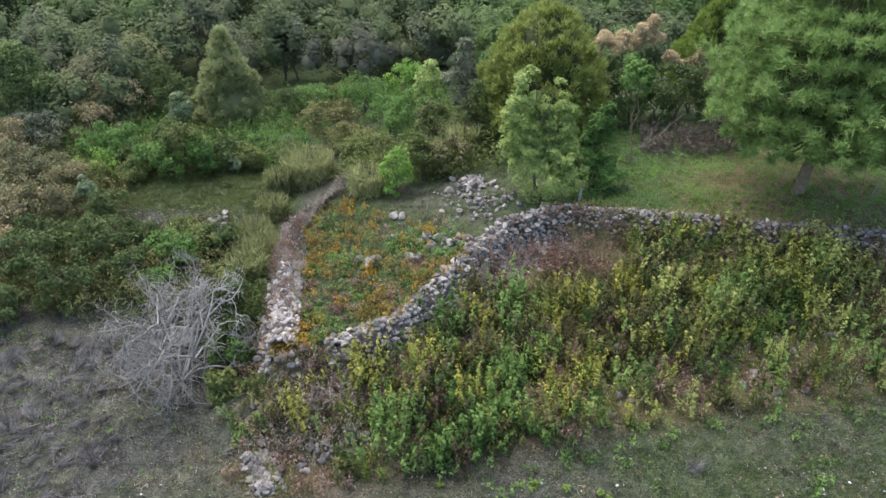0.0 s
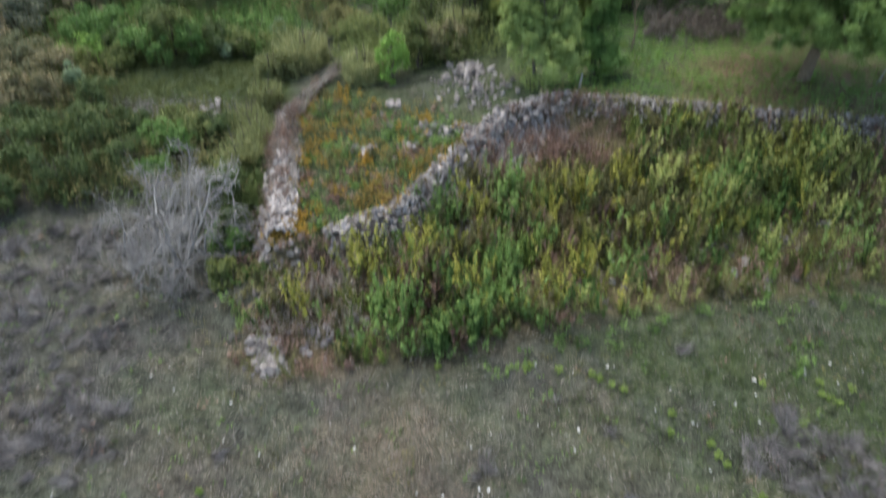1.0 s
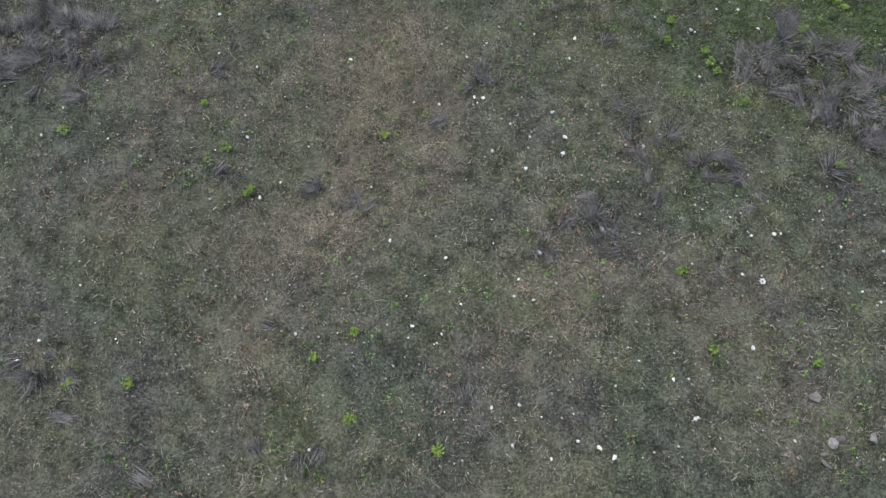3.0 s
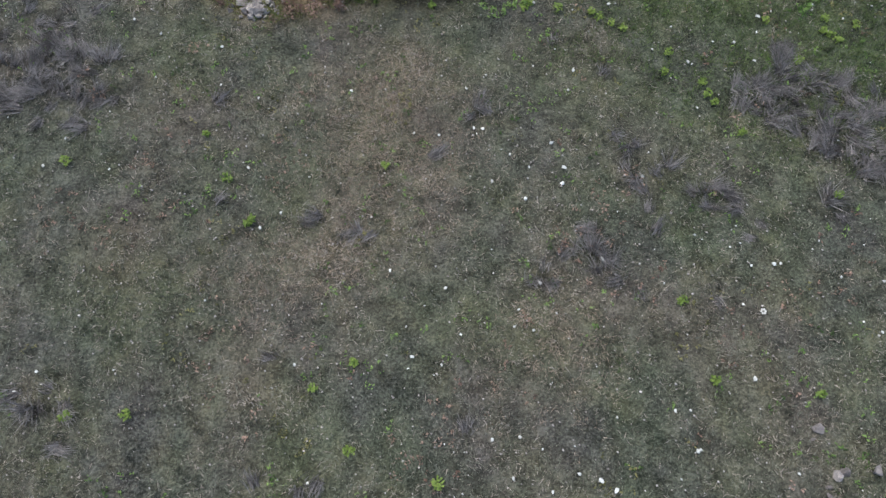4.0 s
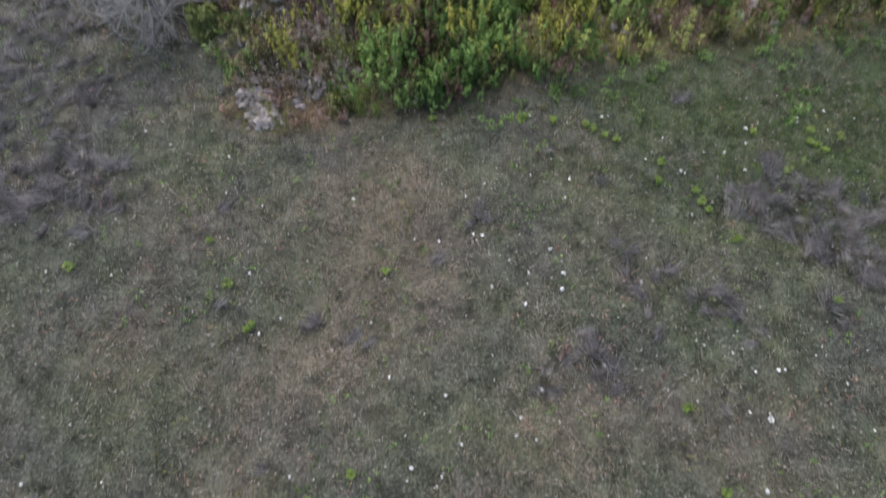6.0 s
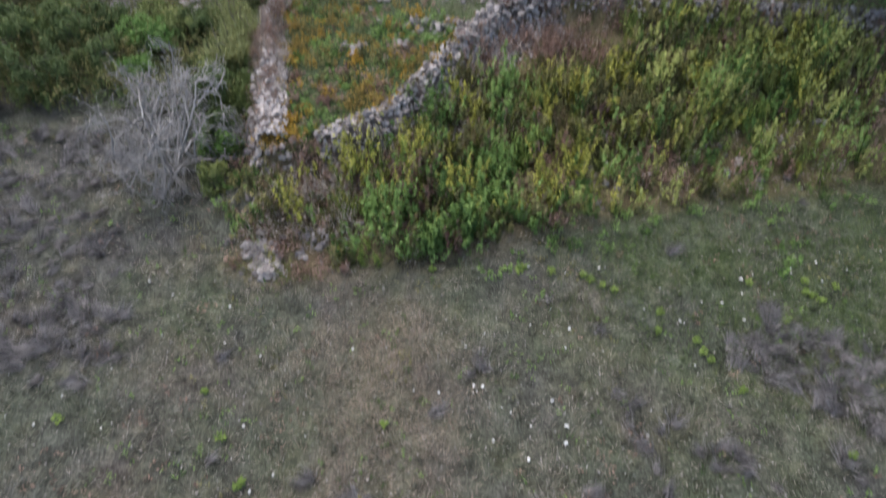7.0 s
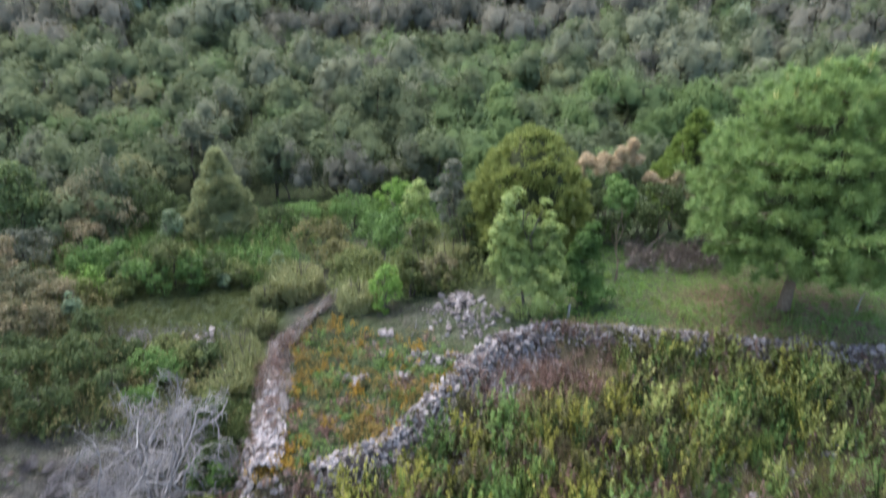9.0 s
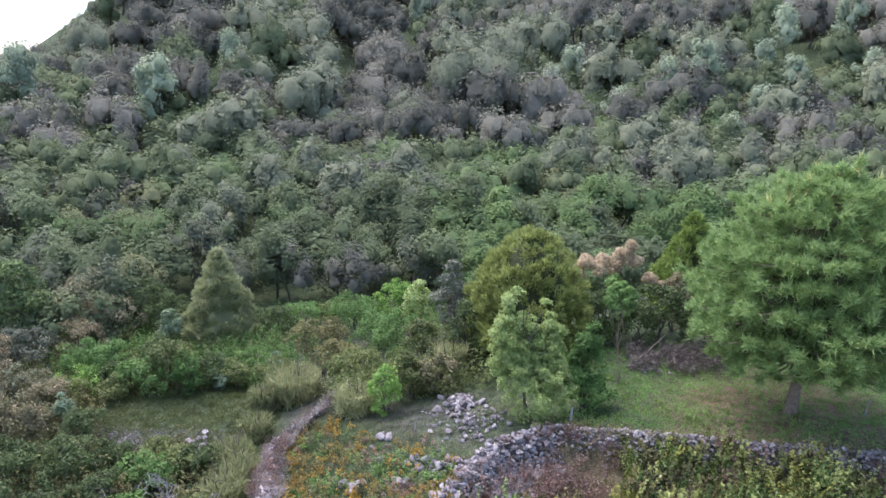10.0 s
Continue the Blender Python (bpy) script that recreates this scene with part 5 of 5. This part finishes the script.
herbs("slope_herbs", rng, bare_slope(80), 0.24, 0.16, 50, 0.07, 0.4, HERB["olive"], "fading olive herbs on the near slope", spiky=True)
herbs("slope_weeds", rng, bare_slope(26), 0.34, 0.16, 60, 0.075, 0.42, HERB["green"], "green weeds on the near slope", spiky=True)
herbs("brush", rng, scatter(rng, [(5.9, 18.9), (8.9, 18.9), (9.0, 20.3), (6.2, 20.6)], 160), 0.45, 0.25, 60, 0.12, 0.14, BRUSH, "heap of dead brown brushwood on the terrace", upright=0.2)
MEADOW_PLANTS = [(-3.03, 4.5), (-2.98, 4.58), (-0.1, 0.55), (-1.29, 2.23), (-1.86, 1.87), (3.91, 1.88), (3.63, 3.09), (-0.86, 5.45), (-3.84, 6.12), (-3.44, 5.33), (-5.36, 1.56), (-4.52, 1.56), (4.05, 7.64),
                 (1.57, 8.61), (1.66, 8.68), (-0.06, 8.76), (2.79, 8.52), (3.12, 8.27), (3.31, 8.15), (2.9, 8.4), (5.81, 8.19), (6.88, 8.02), (7.07, 7.82), (7.0, 7.95), (7.47, 8.16), (6.95, 8.3), (6.19, 7.3),
                 (5.4, 1.65), (5.04, 5.97), (4.62, 6.78), (4.56, 7.01), (4.7, 6.6), (6.32, 4.75), (-6.04, 5.62), (2.17, 8.55), (3.93, 7.24), (-1.3, 0.99)]
plant_rng = np.random.RandomState(90)
for x, y in MEADOW_PLANTS:
    k = 34
    r, a = plant_rng.uniform(0.06, 0.085) * np.sqrt(plant_rng.rand(k)), plant_rng.uniform(0, 6.28, k)
    pos = np.stack([r * np.cos(a), r * np.sin(a), plant_rng.uniform(0.03, 0.12, k)], 1)
    me = mesh_of("meadow_plant", *leaves(plant_rng, pos, plant_rng.normal(size=(k, 3)) * 0.4 + np.array([0, 0, 1.0]), plant_rng.uniform(0.04, 0.08, k), plant_rng.uniform(0.025, 0.04, k)))
    tagged(part("meadow_plant", me, HERB["vivid"]), "small bright green leafy plant in short grass", "plant", "green plants in the meadow").location = on_ground(x, y)
inside = scatter(rng, ENCLOSURE, 1500)
grows = inside[:, 1] + 0.84 * inside[:, 0] < 14.9 + 0.5 * rng.normal(size=len(inside))
kind, vigour = species(rng, inside, 150, [15, 20, 18, 18, 10], 0.3)
for i, (name, mat, tall, leaf, slim, words) in enumerate((
        ("marigold_flowers", "orange", 0.24, 0.06, 0.5, "low orange marigold flowers in the enclosure"), ("amber_herbs", "amber", 0.2, 0.055, 0.5, "rusty amber low herbs in the enclosure"),
        ("fading_herbs", "olive", 0.2, 0.06, 0.4, "fading olive herbs in the enclosure"), ("enclosure_herbs", "green", 0.17, 0.065, 0.4, "low green herbs in the enclosure"),
        ("brown_herbs", "russet", 0.2, 0.055, 0.4, "dry brown herbs in the enclosure"))):
    q = grows & (kind == i)
    herbs(name, rng, inside[q], tall * vigour[q], 0.16, 40, leaf, slim, HERB[mat], words)
herbs("hedge_weeds", rng, np.concatenate([scatter(rng, [(-14, 12.6), (-8.2, 14.2), (-4.6, 13.2), (-4.9, 16.8), (-9, 18.4), (-14, 17)], 480), scatter(rng, [(-5.4, 12.8), (-3.95, 11.4), (-4.2, 14), (-4.7, 16), (-5.6, 16)], 160)]),
      0.55, 0.22, 44, 0.14, 0.26, LEAF["dark"], "dark green tangle of weeds in the hedge", spiky=True)
herbs("hedge_stalks", rng, scatter(rng, [(-14, 12.6), (-8.2, 14.2), (-4.6, 13.2), (-4.9, 16.8), (-7, 18.8), (-14, 18)], 380), 0.8, 0.22, 56, 0.13, 0.22, HERB["olive"], "olive and tan weeds between the hedge shrubs", spiky=True)
q = np.concatenate([rng.normal(size=(40, 2)) * np.array([0.5, 0.3]) + np.array([-11.5, 16.4]), rng.normal(size=(60, 2)) * np.array([1.1, 0.22]) + np.array([-8.2, 18.9])])
herbs("valley_weeds", rng, scatter(rng, [(-13.3, 23.1), (-15.2, 27.4), (-5.8, 28.3), (-5.2, 25.0), (-5.8, 22.9), (-8.8, 23.5), (-10.4, 22.6)], 330), 0.75, 0.25, 60, 0.11, 0.34, LEAF["green"], "rank green weeds round the valley field", spiky=True)
herbs("valley_bushes", rng, np.concatenate([scatter(rng, [(-12.4, 18.6), (-16.7, 25.8), (-13.7, 25.4), (-10.6, 21.4), (-9.3, 18.7)], 150), scatter(rng, [(-13.3, 23.1), (-15.2, 27.4), (-5.8, 28.3), (-5.2, 25.0), (-5.8, 22.9), (-8.8, 23.5), (-10.4, 22.6)], 110)]), 0.85, 0.28, 60, 0.10, 0.34, HERB["olive"], "olive and tan tall weeds round the valley field", spiky=True)
herbs("withered_herbs", rng, q, 0.4, 0.2, 44, 0.08, 0.2, HERB["dry"], "grey withered herbs on the ruined valley wall")
herbs("meadow_herbs", rng, scatter(rng, [(-14, 22.6), (-6, 22.6), (-3, 24), (1, 28), (1, 33), (-8, 31), (-16, 29)], 760), 0.7, 0.3, 44, 0.11, 0.32, LEAF["green"], "rank green meadow herbs in the valley")
herbs("thicket_herbs", rng, scatter(rng, [(-3.2, 18.4), (1.5, 18.0), (2.4, 20.6), (0.5, 23.5), (-3, 21.6)], 300), 0.7, 0.25, 44, 0.11, 0.36, LEAF["olive"], "tangled olive weeds behind the enclosure")
herbs("terrace_herbs", rng, scatter(rng, [(3.0, 15.8), (11, 14.6), (12, 17), (5, 18.5), (3.2, 17.2)], 70), 0.10, 0.16, 34, 0.06, 0.5, HERB["vivid"], "small green plants in the terrace grass")


def turf(name, rng, spots, per, length, width, lean, material, label, rise=0.55, sweep=0.3):
    base = grounded(spots)
    n = len(base)
    way = rng.normal(size=(n, 3)) * sweep
    k = n * per
    pos = np.repeat(base, per, 0) + rng.normal(size=(k, 3)) * np.array([0.045, 0.045, 0])
    axis = np.repeat(way, per, 0) + rng.normal(size=(k, 3)) * lean
    axis[:, 2] = np.abs(axis[:, 2]) * 0.3 + rise
    ln = np.repeat(length * rng.uniform(0.5, 1.35, n), per) * rng.uniform(0.6, 1.2, k)
    return tagged(part(name, mesh_of(name, *blades(rng, pos - (0, 0, 0.01), axis, ln, width)), material), label, "grass", kind="stuff")


FIELD = [(-8.5, 0), (8.5, 0), (13, 11.2), (9, 11.2), (3.5, 10.4), (0.5, 9.3), (-3, 8.8), (-4.4, 11), (-4.8, 12.6), (-8, 14), (-13, 12.6)]
field = scatter(rng, FIELD, 84000)
g, s, _ = cover(field[:, 0], field[:, 1])
pick = rng.rand(len(field))
bare = ripple(field[:, 0], field[:, 1], 1.5, 91) + 0.5 * ripple(field[:, 0], field[:, 1], 4.5, 92) > 0.5 + 0.3 * rng.normal(size=len(field))
pick[bare] = 2
turf("meadow_grass", rng, field[pick < 0.25 + 0.5 * g], 3, 0.085, 0.015, 0.8, HERB["grass"], "short grey-green meadow grass", 0.3, 0.6)
turf("straw_grass", rng, field[(pick >= 0.25 + 0.5 * g) & (pick < 2) & (rng.rand(len(field)) < 0.35 + 0.8 * s)], 3, 0.095, 0.014, 0.8, HERB["straw"], "dry straw-coloured grass in the meadow", 0.25, 0.7)
low = scatter(rng, FIELD, 1500)
kind, vigour = species(rng, low, 260, [10, 5, 4], 0.2)
for i, (name, mat, words) in enumerate((("meadow_rosettes", "green", "low green rosettes in the meadow"), ("brown_rosettes", "russet", "dry brown low herbs in the meadow"), ("olive_rosettes", "olive", "low olive herbs in the meadow"))):
    q = (kind == i) & (vigour > 0.8)
    herbs(name, rng, low[q], 0.07 * vigour[q], 0.14, 14, 0.05, 0.45, HERB[mat], words, stems=3)
LUSH = [(1.8, 7.6), (5.0, 5.6), (8.5, 4.6), (13, 8), (13, 11), (9, 11.2), (6, 10.9), (2.6, 10.4)]
lush = scatter(rng, LUSH, 4600)
lush = lush[-edge_distance(lush[:, 0], lush[:, 1], LUSH) > 2.0 * rng.rand(len(lush)) ** 1.3 + 0.35 * ripple(lush[:, 0], lush[:, 1], 1.3, 95)]
turf("lush_grass", rng, lush, 8, 0.13, 0.016, 0.5, HERB["lush"], "lusher green grass at the foot of the bank")
tawny = [rng.normal(size=(int(300 * w * w), 2)) * 0.6 * w + np.array([a, b]) for a, b, w, _ in TAWNY]
turf("tawny_grass", rng, np.concatenate(tawny), 8, 0.10, 0.013, 0.8, HERB["tawny"], "tawny dried grass in the meadow", 0.3, 0.6)
TUSSOCKS = [(3.16, 5.89), (3.77, 5.31), (4.7, 4.87), (4.45, 4.99), (5.05, 4.27), (6.3, 4.61), (2.0, 3.83), (2.33, 3.97), (2.43, 3.69), (1.74, 3.78), (3.18, 5.21), (5.87, 7.57), (-2.11, 4.57), (-1.16, 4.45),
            (-3.72, 6.81), (0.86, 6.56), (2.69, 3.6), (1.46, 3.44), (4.24, 4.8), (3.33, 4.37), (-5.84, 1.57), (-5.61, 1.18), (-6.17, 1.9), (-5.47, 1.72)]
tussocks = np.concatenate([scatter(rng, [(-10, 5.8), (-7.5, 6.7), (-5.6, 7.6), (-6.2, 9.5), (-6.8, 12.5), (-9, 13.2), (-15, 12)], 560), scatter(rng, [(5.0, 6.4), (4.95, 6.85), (5.95, 7.4), (7.65, 6.8), (8.6, 6.2), (7.3, 5.1), (6.24, 5.24), (5.88, 6.0)], 150),
                           scatter(rng, [(-7.77, 8.33), (-6.87, 8.42), (-5.62, 7.62), (-5.3, 6.33), (-6.15, 6.17), (-7.46, 6.72)], 64)] + [rng.normal(size=(3, 2)) * 0.11 + np.array(q) for q in TUSSOCKS] + [scatter(rng, FIELD, 40)])
tussocks = tussocks[(rng.rand(len(tussocks)) < 0.8 + 0.4 * ripple(tussocks[:, 0], tussocks[:, 1], 1.1, 96))]
turf("dry_tussocks", rng, tussocks, 56, 0.33, 0.014, 0.36, HERB["dry"], "grey tussocks of dry bent grass", 0.28, 0.95)
# dark tufts put shade into the turf, in patches and beneath each tussock
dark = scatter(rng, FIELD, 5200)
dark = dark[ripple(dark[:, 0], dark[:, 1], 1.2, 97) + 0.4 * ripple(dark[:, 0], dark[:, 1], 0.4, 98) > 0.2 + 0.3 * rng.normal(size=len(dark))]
turf("dark_tufts", rng, np.concatenate([dark, np.repeat(tussocks, 3, 0) + rng.normal(size=(3 * len(tussocks), 2)) * 0.12]), 12, 0.11, 0.017, 0.7, HERB["grass_shade"], "dark grass tufts painting shade in the short meadow grass", 0.35, 0.4)
turf("terrace_grass", rng, scatter(rng, [(2.6, 15.9), (14, 13.8), (18, 14), (18, 22), (5, 21), (3, 19)], 11000), 7, 0.085, 0.017, 0.6, HERB["lawn"], "short green grass of the terrace")
turf("enclosure_grass", rng, scatter(rng, ENCLOSURE, 3000), 8, 0.08, 0.012, 0.5, HERB["lush"], "green grass in the enclosure")
turf("valley_grass", rng, scatter(rng, [(-14, 18), (-5, 18), (-4.6, 22), (-6, 25), (-12, 25)], 8000), 6, 0.15, 0.018, 0.5, HERB["field"], "olive grass of the valley field")
turf("bank_grass", rng, bank, 9, 0.22, 0.013, 0.5, LEAF["olive"], "rough grass between the weeds of the bank")
top = LEFT_WALL[1:]
q = scatter(rng, [(-5, 12), (-2.5, 12), (-2.5, 19), (-5, 19)], 7000)
q = q[near_line(q[:, 0], q[:, 1], top) < 0.25 + 0.3 * rng.rand(len(q))]
wall_top = turf("wall_top_grass", rng, q, 9, 0.14, 0.012, 0.8, HERB["straw"], "dry straw grass on the earthen wall top")
wall_top.location.z = 0.22

# ---------------------------------------------------------------- pebbles and flowers
white = [rock_mesh("white_pebble", rng, 0.5) for _ in range(4)]
for me in white:
    me.materials.append(PEBBLE)
spots = scatter(rng, [(-8, 0.2), (8, 0.2), (9.5, 9.5), (3, 9), (-3.5, 8.4), (-9.5, 10)], 300)
spots = spots[rng.rand(300) < np.interp(spots[:, 0], [-3, 1.5], [0.45, 1.0])]
spots = np.concatenate([spots, [(0.79, 3.97), (-1.64, 3.34), (-1.8, 3.15), (1.46, 5.38), (6.61, 3.95), (5.15, 3.67), (0.27, 0.95), (2.14, 0.54), (3.28, 1.45), (3.53, 0.91), (-4.87, 3.37), (-6.2, 1.93), (0.8, 7.16), (3.15, 7.9), (4.37, 7.43)]])
for i, (x, y) in enumerate(spots):
    k = 0.040 * rng.choice([0.5, 0.6, 0.8, 1.0, 1.2, 1.6]) * (1.2 if x > 1 else 0.95)
    ob = tagged(part("white_stone", white[i % 4], None), "small whitish stone lying in the short grass", "stone", "white stones in the meadow")
    ob.location, ob.scale = on_ground(x, y, k * 0.35 + 0.02), (k * 1.2, k, k)
    ob.rotation_euler = (0, 0, rng.uniform(0, 6.28))

pieces = []
shapes = []
for me in white:
    v = np.empty(len(me.vertices) * 3, np.float32)
    me.vertices.foreach_get("co", v)
    shapes.append((v.reshape(-1, 3), np.array([tuple(q.vertices) for q in me.polygons])))
for x, y in scatter(rng, [(-8, 0.2), (8, 0.2), (9.5, 9.5), (3, 9), (-3.5, 8.4), (-9.5, 10)], 2200):
    v, f = shapes[rng.randint(4)]
    pieces.append((v * rng.uniform(0.014, 0.05) * rng.uniform(0.6, 1.0) + np.array(on_ground(x, y, 0.03)), f))
tagged(part("gravel", mesh_of("gravel", *joined(pieces)), ISLAND_STONE), "small grey gravel scattered in the short grass", "gravel", kind="stuff")

# one white flower with a dark centre
flower = thing("white_flower", on_ground(4.82, 2.9, 0.1), "single white open flower with a dark centre", "flower")
petals = [rng.normal(size=3) * 0.0 + np.array([math.cos(a) * 0.032, math.sin(a) * 0.032, 0]) for a in np.arange(6) * 1.047]
for q in petals:
    part("petal", mesh_of("petal", *leaves(rng, np.array([q]), np.array([[0, 0, 1.0]]), 0.05, 0.04, 0.05, np.array([q]))), PEBBLE, flower)
part("centre", mesh_of("centre", *tube([(0, 0, -0.01), (0, 0, 0.012)], [0.016, 0.01], 8)), BARK, flower)
part("stalk", mesh_of("stalk", *tube([(0.01, 0, -0.1), (0, 0, -0.005)], [0.004, 0.004], 5)), HERB["green"], flower)
